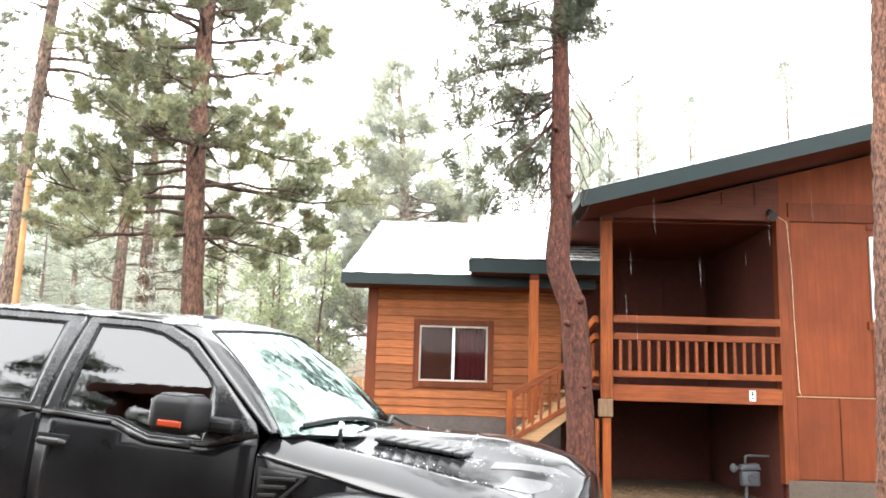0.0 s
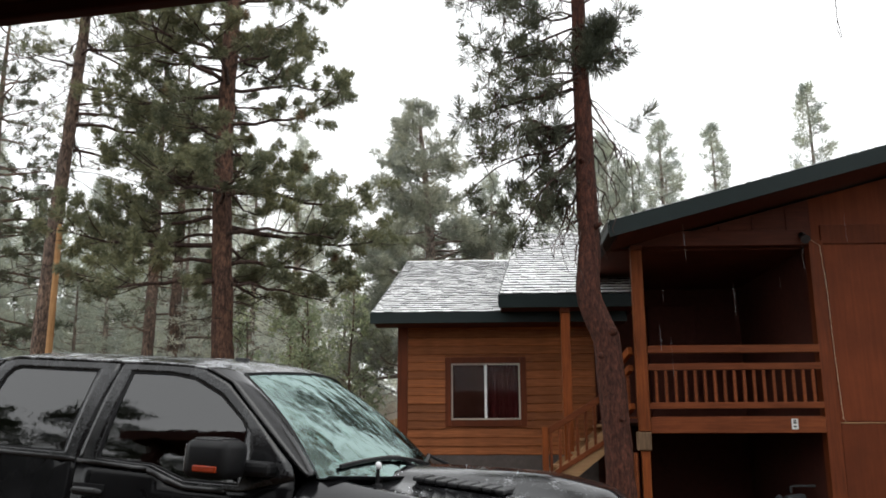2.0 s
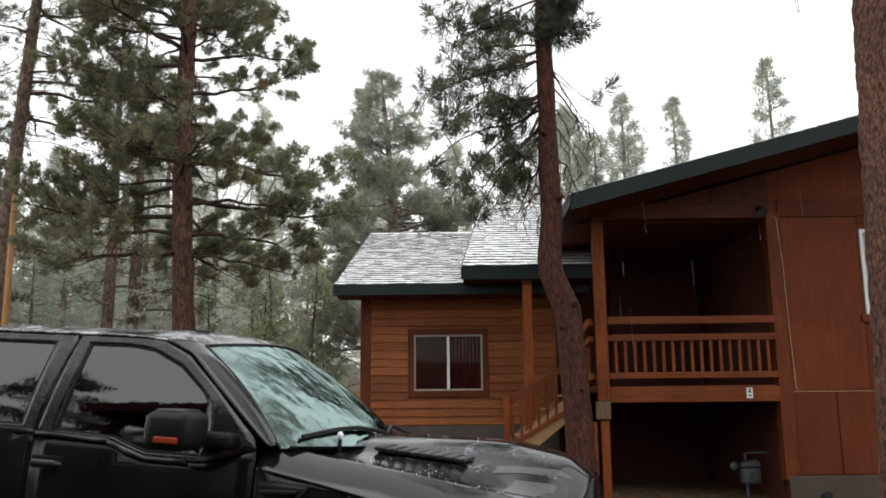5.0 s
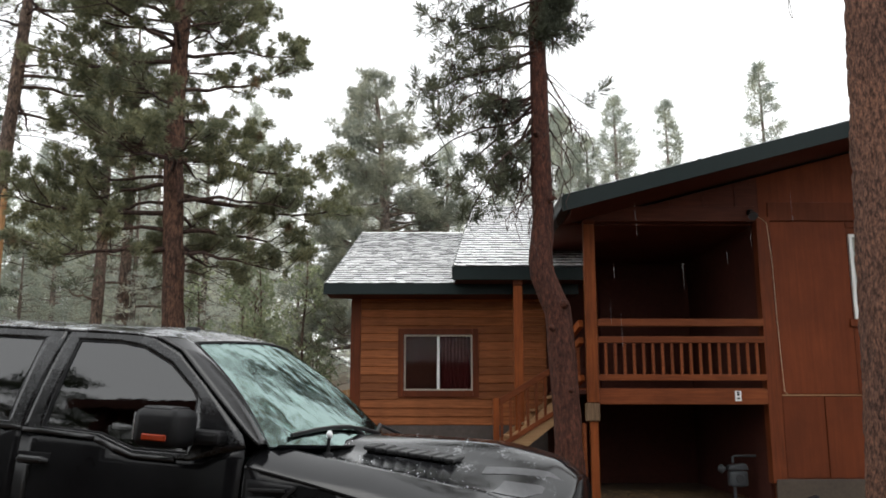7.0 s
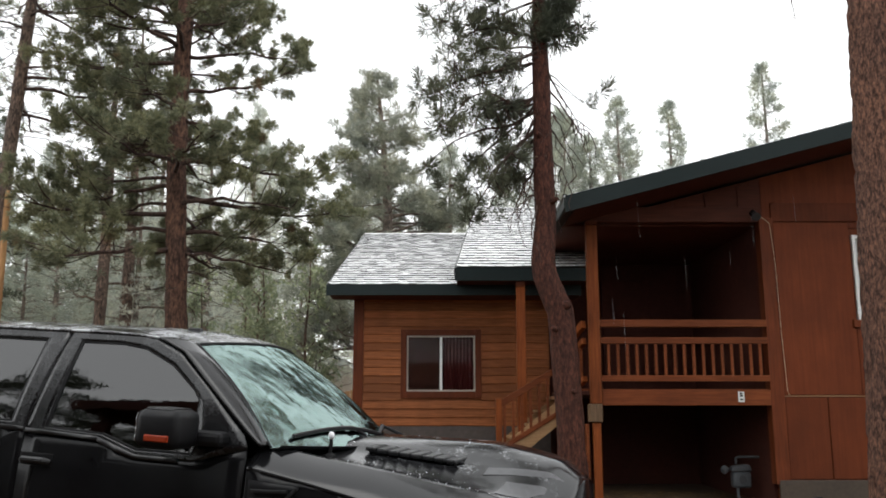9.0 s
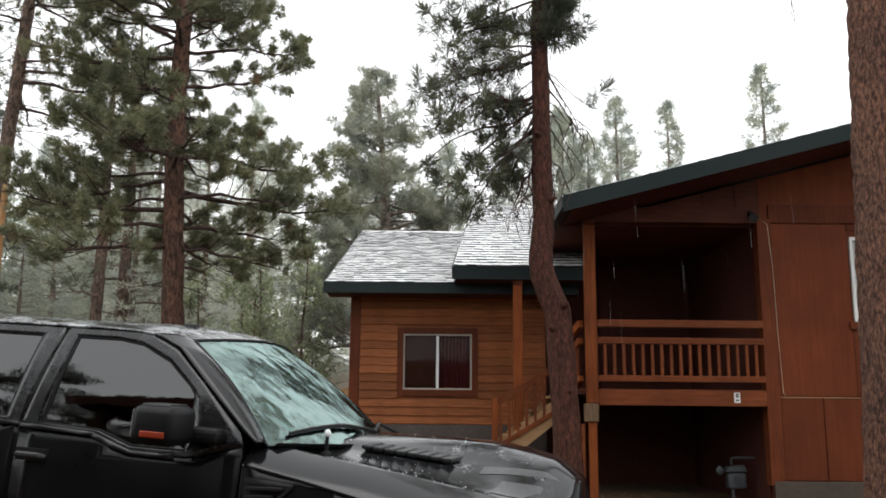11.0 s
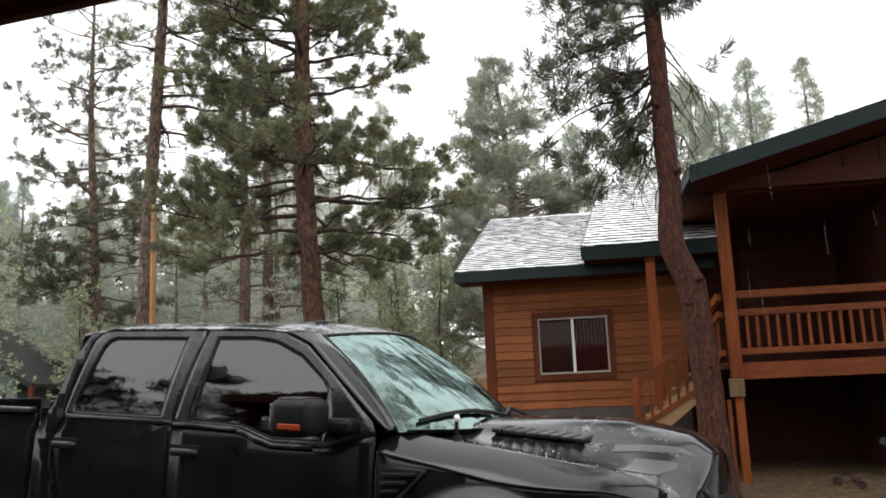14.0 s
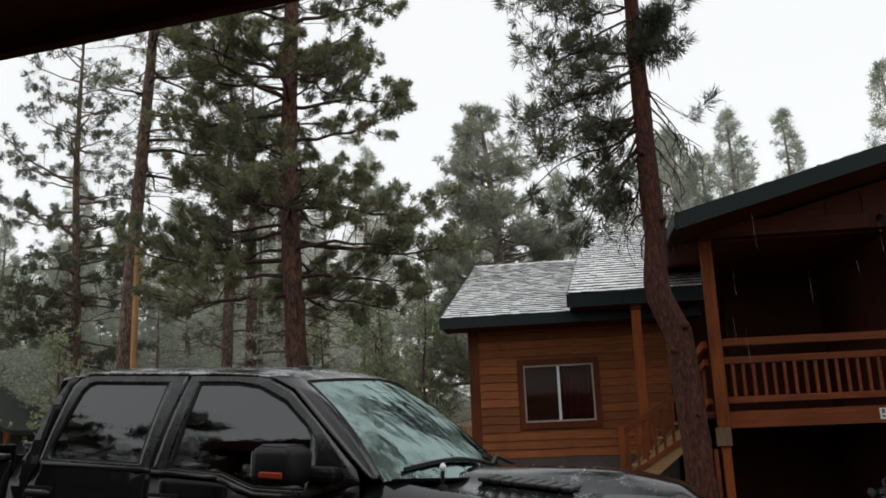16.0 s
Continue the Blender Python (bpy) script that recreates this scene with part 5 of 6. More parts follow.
def crease_z(x):
    """Where the fender's sloping top turns down into the flank."""
    return along([(-0.56, 1.29), (-0.24, 1.24), (0.08, 1.18), (0.25, 1.168), (0.62, 1.165), (0.74, 1.13), (0.84, 1.05)], x)


def edge_y(x):
    """Half the hood's width, drawn in towards the nose."""
    return 0.76 - 0.55 * max(0.0, x - 0.35) ** 2


def hood_z(x, y):
    edge = fender_z(x) - 0.012
    centre = 1.450 + 0.0663 * x - 0.05 * max(0, x + 0.3) - 0.17 * max(0, x - 0.25) ** 2 - 0.5 * max(0.0, x - 0.68) ** 2
    a = abs(y) / edge_y(x)
    q = max(0.0, min(1.0, (0.92 - a) / 0.72))
    z = edge + (centre - edge) * q * q * (3 - 2 * q)
    lift = max(0.0, min(1.0, (0.46 - 0.10 * (x + 0.3) - abs(y)) / 0.07))
    return z + 0.022 * lift * max(0.0, min(1.0, (0.72 - x) / 0.25))


def nose_x(y):
    return 1.08 - 0.24 * (abs(y) / 0.7) ** 3


def build_wheel(parent, x, y, side):
    bm = bmesh.new()
    prof = [(0.26, -0.14), (0.38, -0.15), (0.425, -0.13), (0.44, -0.08), (0.44, 0.08), (0.425, 0.13), (0.38, 0.15), (0.26, 0.14)]
    n = 40
    rings = [[bm.verts.new((r * math.cos(2 * math.pi * k / n), w, r * math.sin(2 * math.pi * k / n))) for r, w in prof] for k in range(n)]
    for k in range(n):
        a, b = rings[k], rings[(k + 1) % n]
        for j in range(len(prof)):
            bm.faces.new((a[j], a[(j + 1) % len(prof)], b[(j + 1) % len(prof)], b[j]))
    wheel = smooth(part("wheel", bm, RUBBER, parent, "black off-road tyre"), 50)
    wheel.location = (x, y, 0.44)
    rim = bmesh.new()
    tube([(0, side * 0.02, 0), (0, side * 0.10, 0)], [0.26, 0.26], 30, rim)
    for k in range(6):
        a = 2 * math.pi * k / 6
        beam((0.05 * math.cos(a), side * 0.115, 0.05 * math.sin(a)), (0.24 * math.cos(a), side * 0.125, 0.24 * math.sin(a)), 0.03, 0.06, 0.004, rim)
    part("rim", rim, ALLOY, wheel)
    lug = bmesh.new()
    for k in range(44):
        a = 2 * math.pi * k / 44
        for s in (-1, 1):
            beam((0.445 * math.cos(a), s * 0.03, 0.445 * math.sin(a)), (0.437 * math.cos(a + 0.05), s * 0.13, 0.437 * math.sin(a + 0.05)), 0.03, 0.022, 0, lug)
    part("tread", lug, RUBBER, wheel)


def build_truck():
    t = thing("pickup_truck", "black crew-cab pickup truck, wet and sprinkled with hail", "truck", at=pose(-0.173, 5.183, -0.13, 0, 3.8, -14))
    fglass = [(-0.885, 1.33), (-1.20, 1.33), (-1.27, 1.35), (-1.41, 1.395), (-1.765, 1.408), (-1.715, 1.888), (-1.45, 1.889), (-1.30, 1.868), (-1.10, 1.783), (-0.93, 1.655), (-0.885, 1.60)]
    rglass = [(-1.975, 1.425), (-1.925, 1.884), (-2.48, 1.884), (-2.53, 1.865), (-2.56, 1.82), (-2.65, 1.47), (-2.645, 1.44), (-2.62, 1.43)]
    for side in (-1, 1):
        front_arch = arc(0.03, 0.56, 0.54, -12, 192, 18)
        rear_arch = arc(-3.68, 0.44, 0.54, 0, 180, 16)
        top = [(x, crease_z(x) + 0.006) for x in (-0.56, -0.3, -0.05, 0.2, 0.4, 0.6, 0.72, 0.82)]
        side_panel("fender", [(-0.56, 0.44)] + top + [(0.84, 0.62), (0.66, 0.47)] + front_arch, PAINT, t, side)
        # fender crown up to the hood's edge
        def crown(u, v, side=side):
            x = -0.56 + 1.40 * u
            a = v * math.pi / 2
            inner = edge_y(x) + 0.012
            outer_y = half_width(x, crease_z(x)) + 0.002
            c, h = 0.3 * math.cos(a) + 0.7 * (1 - v), 0.3 * math.sin(a) + 0.7 * v
            return (x, side * (inner + (outer_y - inner) * c), crease_z(x) + (fender_z(x) - crease_z(x)) * h)
        skin("fender_crown", patch(crown, 30, 12), PAINT_CURVE, t)
        door = side_panel("front_door", [(-0.575, 0.62), (-0.575, 1.375), (-0.87, 1.296), (-1.20, 1.296), (-1.28, 1.318), (-1.42, 1.364), (-1.875, 1.381), (-1.875, 0.62)], PAINT, t, side)
        ring_panel("door_frame", [(-0.575, 1.382), (-0.87, 1.303), (-1.20, 1.303), (-1.28, 1.325), (-1.42, 1.371), (-1.875, 1.388), (-1.785, 1.932), (-1.344, 1.93), (-1.224, 1.907), (-1.076, 1.846), (-0.876, 1.686), (-0.715, 1.547), (-0.60, 1.445)], fglass, PAINT_FRAME, door, side)
        ring_panel("window", fglass, None, TINT, door, side, -0.014, 0.005, "dark tinted window")
        ring_panel("window_seal", fglass, [(x + (cx0 - x) * 0.035, z + (cz0 - z) * 0.045) for x, z in fglass for cx0, cz0 in [(sum(p[0] for p in fglass) / len(fglass), sum(p[1] for p in fglass) / len(fglass))]], BLACK, door, side, -0.008, 0.008)
        side_panel("belt_strip", [(-1.43, 1.364), (-1.42, 1.386), (-1.875, 1.400), (-1.875, 1.378)], TRIMBLACK, door, side, out=0.010, thick=0.012)
        side_panel("belt_step", [(-0.95, 1.287), (-1.20, 1.289), (-1.29, 1.312), (-1.43, 1.360), (-1.425, 1.384), (-1.275, 1.336), (-1.195, 1.312), (-0.95, 1.309)], TRIMBLACK, door, side, out=0.010, thick=0.012)
        rdoor = side_panel("rear_door", [(-1.887, 0.62), (-1.887, 1.389), (-2.69, 1.403), (-2.77, 1.27), (-2.70, 0.98), (-2.55, 0.62)], PAINT, t, side)
        ring_panel("door_frame", [(-1.887, 1.396), (-1.797, 1.932), (-2.53, 1.932), (-2.60, 1.912), (-2.64, 1.86), (-2.715, 1.411)], rglass, PAINT_FRAME, rdoor, side)
        ring_panel("window", rglass, None, TINT, rdoor, side, -0.014, 0.005, "dark tinted window")
        ring_panel("window_seal", rglass, [(x + (cx0 - x) * 0.035, z + (cz0 - z) * 0.045) for x, z in rglass for cx0, cz0 in [(sum(p[0] for p in rglass) / len(rglass), sum(p[1] for p in rglass) / len(rglass))]], BLACK, rdoor, side, -0.008, 0.008)
        side_panel("belt_strip", [(-1.888, 1.382), (-1.888, 1.404), (-2.69, 1.419), (-2.69, 1.397)], TRIMBLACK, rdoor, side, out=0.010, thick=0.012)
        side_panel("cab_corner", [(-2.70, 1.405), (-2.73, 1.415), (-2.652, 1.86), (-2.61, 1.925), (-2.65, 1.93), (-2.70, 1.89), (-2.745, 1.78), (-2.82, 1.47), (-2.88, 1.38), (-2.92, 1.30), (-2.92, 0.62), (-2.56, 0.62), (-2.71, 0.97), (-2.785, 1.27)], PAINT, t, side)
        bed = side_panel("bed_side", [(-2.945, 0.62), (-2.945, 1.41), (-4.88, 1.41), (-4.92, 0.62)] + [(x, z) for x, z in reversed(arc(-3.68, 0.50, 0.54, 13, 167, 14))][::1], PAINT, t, side)
        part("bed_rail", box(-4.88, -2.95, side * 0.955 - 0.05, side * 0.955 + 0.012, 1.412, 1.447, 0.012), TRIMBLACK, t)
        for cx, cz, r in ((0.03, 0.56, 0.54), (-3.68, 0.50, 0.54)):
            def flare(u, v, cx=cx, cz=cz, r=r):
                a = radians(-2 + 184 * u)
                rr = r + 0.075 * v
                x, z = cx + rr * math.cos(a), cz + rr * math.sin(a)
                return (x, side * (half_width(x, z) + 0.085 * math.cos(v * 1.57)), z)
            skin("fender_flare", patch(flare, 28, 5), TRIMBLACK, t)
        for x in (-1.77, -2.67):
            h = part("door_handle", tube([(x - 0.09, side * 0.985, 1.235), (x - 0.065, side * 1.005, 1.24), (x + 0.065, side * 1.005, 1.24), (x + 0.09, side * 0.985, 1.235)], [0.012, 0.018, 0.018, 0.012], 10), TRIMBLACK, door if x > -2 else rdoor)
            part("handle_recess", box(x - 0.10, x + 0.10, side * 0.974 - 0.004, side * 0.974 + 0.004, 1.20, 1.275, 0.003), BLACK, door if x > -2 else rdoor)
        # louvred vent behind the front wheel
        vent = side_panel("fender_vent", [(-0.53, 1.07), (-0.54, 1.24), (-0.27, 1.226), (-0.33, 1.15), (-0.42, 1.08)], BLACK, t, side, out=0.008, thick=0.01, label="black louvred fender vent")
        for k in range(3):
            z = 1.105 + 0.042 * k
            x1 = -0.42 + 0.05 * k
            part("vent_slat", beam((-0.52, side * (half_width(-0.5, z) + 0.012), z), (x1, side * (half_width(x1, z) + 0.02), z + 0.012), 0.02, 0.016, 0.003), TRIMBLACK, vent)
        part("vent_lip", beam((-0.275, side * (half_width(-0.2, 1.22) + 0.014), 1.22), (-0.42, side * (half_width(-0.4, 1.07) + 0.014), 1.075), 0.014, 0.018, 0.003), TRIMBLACK, vent)
        # mirror
        mir = part("wing_mirror", box(-1.03, -0.80, min(side * 1.02, side * 1.27), max(side * 1.02, side * 1.27), 1.37, 1.56, 0.045), BLACK, t, "large black wing mirror with an amber light")
        smooth(mir, 50)
        part("mirror_arm", box(-0.93, -0.68, min(side * 0.93, side * 1.05), max(side * 0.93, side * 1.05), 1.385, 1.46, 0.025), BLACK, mir)
        part("mirror_cap", box(-0.99, -0.84, min(side * 1.06, side * 1.24), max(side * 1.06, side * 1.24), 1.545, 1.567, 0.010), PAINT_FRAME, mir, "glossy wet mirror cap")
        part("turn_signal", box(-0.965, -0.835, min(side * 1.262, side * 1.278), max(side * 1.262, side * 1.278), 1.405, 1.437, 0.006), AMBER, mir, "amber turn signal")
        part("mirror_glass", box(-1.036, -1.028, min(side * 1.05, side * 1.24), max(side * 1.05, side * 1.24), 1.40, 1.53, 0.003), CHROME, mir)
        # A-pillar
        outer = [(-0.52, 1.395), (-0.60, 1.452), (-0.80, 1.62), (-1.076, 1.848), (-1.25, 1.915)]

        def pillar(u, v):
            k = u * (len(outer) - 1)
            i = min(int(k), len(outer) - 2)
            f = k - i
            x = outer[i][0] + (outer[i + 1][0] - outer[i][0]) * f
            z = outer[i][1] + (outer[i + 1][1] - outer[i][1]) * f
            a = Vector((x + 0.012, side * (half_width(x, z) - 0.002), z + 0.006))
            b = windshield_point(side, u) + Vector((-0.004, 0, 0.002))
            return a.lerp(b, v) + Vector((0.014, 0, 0.012)) * math.sin(v * math.pi)
        skin("pillar", patch(pillar, 24, 6), PAINT_CURVE, t)
        head = skin("headlight", patch(lambda u, v: ((lambda y: (nose_x(y) + 0.016 - 0.025 * v ** 3, side * y, 0.92 + 0.13 * v))(0.50 + 0.18 * u)), 10, 8), LENS, t, label="clear headlight")
        part("side_marker", side_panel_mesh([(0.62, 1.00), (0.58, 1.135), (0.68, 1.12), (0.74, 1.00)], side), AMBER, head, "amber side marker")
        for x in (0.0, -3.68):
            build_wheel(t, x, side * 0.86, side)
        part("running_board", box(-2.5, -0.62, min(side * 0.84, side * 1.0), max(side * 0.84, side * 1.0), 0.50, 0.56, 0.015), TRIMBLACK, t)

    # roof, curving down to the top of the windshield
    def roof(u, v):
        y = -0.80 + 1.60 * u
        a = abs(y) / 0.80
        top = windshield_point(max(-1.0, min(1.0, y / 0.675)), 1.0)
        k = max(0.0, (abs(y) - 0.675) / 0.125)
        front = top.x - 0.012 - 0.19 * k
        low = top.z + 0.006 + 0.02 * k
        x = front + (-2.76 - front) * v ** 1.7
        full = 1.937 + 0.072 * (1 - a ** 2.6) - 0.036 * max(0, v - 0.9) * 10
        q = 1 - min(1.0, (front - x) / 0.42)
        return (x, y, full + (low - full) * q ** 2.4)
    skin("roof_panel", patch(roof, 44, 48), PAINT_ROOF, t, 0.012)
    part("roof_antenna", box(-1.30, -1.22, -0.42, -0.37, 1.985, 2.012, 0.008), TRIMBLACK, t)

    def glass(u, v):
        s = 2 * u - 1
        return windshield_point(s, v)
    ws = skin("windshield", patch(glass, 30, 20), WINDSHIELD, t, 0.006, "teal-tinted wet windshield")
    ws.modifiers[0].use_rim = False
    for s0, s1, v0, v1, n in ((-1, 1, 1.0, 1.0, 24), (-1, -1, 0.0, 1.0, 12), (1, 1, 0.0, 1.0, 12)):
        part("windshield_seal", tube([windshield_point(s0 + (s1 - s0) * k / n, v0 + (v1 - v0) * k / n) + Vector((0.002, 0, 0.004)) for k in range(n + 1)], [0.009] * (n + 1), 6), BLACK, ws)
    part("rear_window", box(-2.885, -2.875, -0.62, 0.62, 1.47, 1.85, 0.003), TINT, t)
    part("cab_back", prism([(-2.90, 0.62), (-2.90, 1.47), (-2.78, 1.90), (-2.75, 1.90), (-2.87, 1.46), (-2.87, 0.62)], "y", -0.78, 0.78), PAINT, t)
    # hood
    def hood(u, v):
        x = -0.30 + 1.18 * v
        s = 2 * u - 1
        y = s * edge_y(x)
        x2 = x + 0.16 * (1 - s * s) * v
        return (x2, y, hood_z(x, y) - 0.10 * max(0, v - 0.9) / 0.1 * 0.6)
    hd = skin("hood", patch(hood, 44, 44), PAINT_TOP, t, 0.012, "wet black hood with two louvred vents")
    for side in (-1, 1):
        vent = part("hood_vent", beam((-0.10, side * 0.43, hood_z(-0.10, 0.43) + 0.004), (0.42, side * 0.40, hood_z(0.42, 0.40) + 0.004), 0.09, 0.014, 0.004), BLACK, hd, "black hood vent")
        for k in range(8):
            x = -0.07 + k * 0.064
            z = hood_z(x, 0.42) + 0.018
            part("louvre", beam((x - 0.02, side * 0.485, z - 0.004), (x + 0.02, side * 0.36, z + 0.012), 0.062, 0.024, 0.008), TRIMBLACK, vent)
        # grey strips laid where the hood mirrors the sky
        for s0, s1, v0, v1, lean in ((0.44, 0.53, 0.66, 0.95, 0.12), (0.60, 0.80, 0.76, 0.93, 0.08)):
            def sheen_strip(u, v, side=side, s0=s0, s1=s1, v0=v0, v1=v1, lean=lean):
                q = v0 + (v1 - v0) * v
                x, y, z = hood((side * (s0 + (s1 - s0) * u + lean * (1 - v)) + 1) / 2, q - 0.06 * u * v)
                return (x, y, z + 0.010)
            part("hood_sheen", patch(sheen_strip, 8, 12), HOOD_SHEEN, hd, "grey strip painted for sky reflection on the hood")
    # cowl and wipers
    part("cowl", patch(lambda u, v: ((lambda s: (-0.485 + 0.34 * (1 - s * s) + 0.16 * v * (0.4 + 0.0 * s) - 0.02, 0.845 * s, 1.388 - 0.012 * math.sin(v * 3.1) + 0.02 * v))(2 * u - 1)), 24, 4), TRIMBLACK, t, "black wiper cowl")
    for y0, y1 in ((-0.72, -0.02), (-0.02, 0.66)):
        w = part("wiper", tube([glass_point(y, 0.065 + 0.06 * math.sin((y - y0) / (y1 - y0) * 3.1), glass) for y in np.linspace(y0, y1, 10)], [0.012] * 10, 6), BLACK, t, "black wiper")
        part("wiper_arm", tube([(-0.20, y1 - 0.08, 1.43), glass_point(y1 - 0.25, 0.13, glass), glass_point((y0 + y1) / 2, 0.135, glass)], [0.014, 0.010, 0.008], 6), BLACK, w)
    # antenna stub with a ball of ice
    ant = part("antenna", tube([(-0.27, -0.60, 1.345), (-0.27, -0.60, 1.365), (-0.27, -0.60, 1.373), (-0.27, -0.60, 1.45)], [0.035, 0.03, 0.011, 0.010], 12), BLACK, t, "short black antenna capped with ice")
    ball = bmesh.new()
    bmesh.ops.create_icosphere(ball, subdivisions=3, radius=0.017)
    for v in ball.verts:
        v.co = Vector((v.co.x, v.co.y, v.co.z * 1.3)) * (1 + 0.15 * noise.noise(v.co * 40)) + Vector((-0.27, -0.60, 1.463))
    smooth(part("ice_cap", ball, HAIL, ant, "white cap of ice"))
    # nose
    skin("grille", patch(lambda u, v: ((lambda y: (nose_x(y) + 0.022 - 0.075 * v ** 3, y, 0.88 + 0.27 * v))(-0.40 + 0.80 * u)), 20, 8), BLACK, t, label="black honeycomb grille")
    for k in range(4):
        z = 0.92 + 0.062 * k
        part("grille_bar", tube([(nose_x(y) + 0.034 - 0.075 * ((z - 0.88) / 0.27) ** 3, y, z) for y in np.linspace(-0.39, 0.39, 12)], [0.012] * 12, 6), TRIMBLACK, t)
    def front(u, v):
        wide = half_width(0.84, 0.88) + 0.002
        edge = edge_y(0.88)
        y = -wide + 2 * wide * u
        a = abs(y)
        if a <= edge:
            q = y / edge
            xt, zt = 0.875 + 0.16 * (1 - q * q), hood_z(0.88, y) - 0.058
        else:
            f = (a - edge) / (wide - edge)
            xt = 0.875 - 0.04 * f
            zt = fender_z(0.84) - 0.02 * (1 - f) - (fender_z(0.84) - crease_z(0.84)) * f
        k = v * math.pi / 2
        return (xt + (nose_x(y) - xt) * math.sin(k), y, zt + (0.86 - zt) * (1 - math.cos(k)))
    skin("front_shell", patch(front, 48, 14), PAINT, t)
    bumper = part("bumper", bumper_mesh(), TRIMBLACK, t, "satin black bumper")
    horn = prism([(1.12, 0.77), (1.20, 0.905), (1.28, 0.97), (1.385, 1.02), (1.40, 1.00), (1.36, 0.87), (1.28, 0.73), (1.16, 0.69)], "y", 0.27, 0.34, 0.012)
    part("bumper_horn", horn, TRIMBLACK, bumper, "raised bumper horn")
    # bed
    part("bed_floor", box(-4.86, -2.95, -0.88, 0.88, 0.70, 0.76), TRIMBLACK, t)
    part("bed_front", box(-2.99, -2.95, -0.88, 0.88, 0.77, 1.44), PAINT, t)
    part("tailgate", box(-4.95, -4.89, -0.86, 0.86, 0.70, 1.43, 0.015), PAINT, t)
    part("underbody", box(-4.8, 0.8, -0.55, 0.55, 0.35, 0.62), BLACK, t)
    # cabin
    part("cabin_floor", box(-2.85, -0.4, -0.86, 0.86, 0.63, 0.70), SEAT, t)
    part("dashboard", prism([(-0.30, 0.8), (-0.30, 1.33), (-0.55, 1.35), (-0.82, 1.28), (-0.80, 0.95)], "y", -0.80, 0.80, 0.02), SEAT, t)
    for y in (-0.4, 0.4):
        seat = part("seat", prism([(-1.15, 0.70), (-1.15, 0.98), (-1.68, 0.95), (-1.84, 1.55), (-1.97, 1.53), (-1.86, 0.70)], "y", y - 0.25, y + 0.25, 0.05), SEAT, t)
        part("headrest", box(-1.95, -1.84, y - 0.12, y + 0.12, 1.56, 1.74, 0.03), SEAT, seat)
    part("rear_bench", prism([(-2.25, 0.70), (-2.25, 0.98), (-2.62, 0.95), (-2.74, 1.5), (-2.82, 1.5), (-2.80, 0.70)], "y", -0.7, 0.7, 0.04), SEAT, t)
    wheel = [(-0.93 - 0.10 * math.sin(a) * 0.6, 0.4 + 0.19 * math.cos(a), 1.17 + 0.17 * math.sin(a)) for a in [2 * math.pi * k / 24 for k in range(25)]]
    part("steering_wheel", tube(wheel, [0.016] * 25, 8), BLACK, t)
    # hail on hood and roof
    rnd = random.Random(8)
    tagged(part("hail", hail_mesh([(x, y, hood_z(x, y) + 0.008) for x, y in hood_spots(rnd)], rnd), HAIL, t, "white hail grains lying along the hood's edges"), kind="stuff")
    tagged(part("hail", hail_mesh([roof(rnd.random(), (rnd.random() ** 2.0) * 0.7) for _ in range(1600)], rnd), HAIL, t, "white hail grains on the roof"), kind="stuff")


def windshield_point(s, v):
    """The windshield: s from -1 to 1 across it, v from its foot to its top."""
    lo = Vector((-0.50 + 0.34 * (1 - s * s), 0.85 * s, 1.39 + 0.015 * (1 - s * s)))
    hi = Vector((-1.075 + 0.13 * (1 - s * s), 0.675 * s, 1.90 + 0.045 * (1 - s * s)))
    return lo.lerp(hi, v) + Vector((0.025, 0, 0.025)) * math.sin(v * math.pi)


def glass_point(y, v, fn):
    u = (y / (0.85 - 0.175 * v) + 1) / 2
    p = Vector(fn(u, v))
    return p + Vector((0.012, 0, 0.018))


def side_panel_mesh(loop, side):
    bm = bmesh.new()
    a = [bm.verts.new((x, side * (half_width(x, z) + 0.012), z)) for x, z in loop]
    b = [bm.verts.new((x, side * (half_width(x, z) - 0.01), z)) for x, z in loop]
    bm.faces.new(a)
    bm.faces.new(list(reversed(b)))
    for i in range(len(loop)):
        bm.faces.new((a[i], b[i], b[(i + 1) % len(loop)], a[(i + 1) % len(loop)]))
    return bm


def bumper_mesh():
    bm = bmesh.new()
    prof = [(-0.10, 0.58), (0.02, 0.60), (0.05, 0.68), (0.05, 0.79), (0.0, 0.85), (-0.10, 0.85)]
    rings = []
    for y in np.linspace(-0.80, 0.80, 28):
        rings.append([bm.verts.new((nose_x(y) + 0.05 + dx, y, z)) for dx, z in prof])
    for a, b in zip(rings, rings[1:]):
        for k in range(len(prof)):
            bm.faces.new((a[k], a[(k + 1) % len(prof)], b[(k + 1) % len(prof)], b[k]))
    bm.faces.new(rings[0])
    bm.faces.new(list(reversed(rings[-1])))
    return bm


def hood_spots(rnd):
    out = []
    while len(out) < 220:
        x, y = rnd.uniform(-0.28, 0.85), rnd.uniform(-0.74, 0.74)
        a = abs(y)
        p = 0.015 + 0.6 * math.exp(-((a - 0.62) / 0.09) ** 2) + 0.6 * math.exp(-((x - 0.68) / 0.12) ** 2) * (a > 0.2) + 0.3 * math.exp(-((x + 0.26) / 0.05) ** 2)
        p *= max(0.0, 0.5 + 1.2 * noise.noise(Vector((x * 6, y * 6, 3.1))))
        if rnd.random() < p:
            out.append((x, y))
    return out


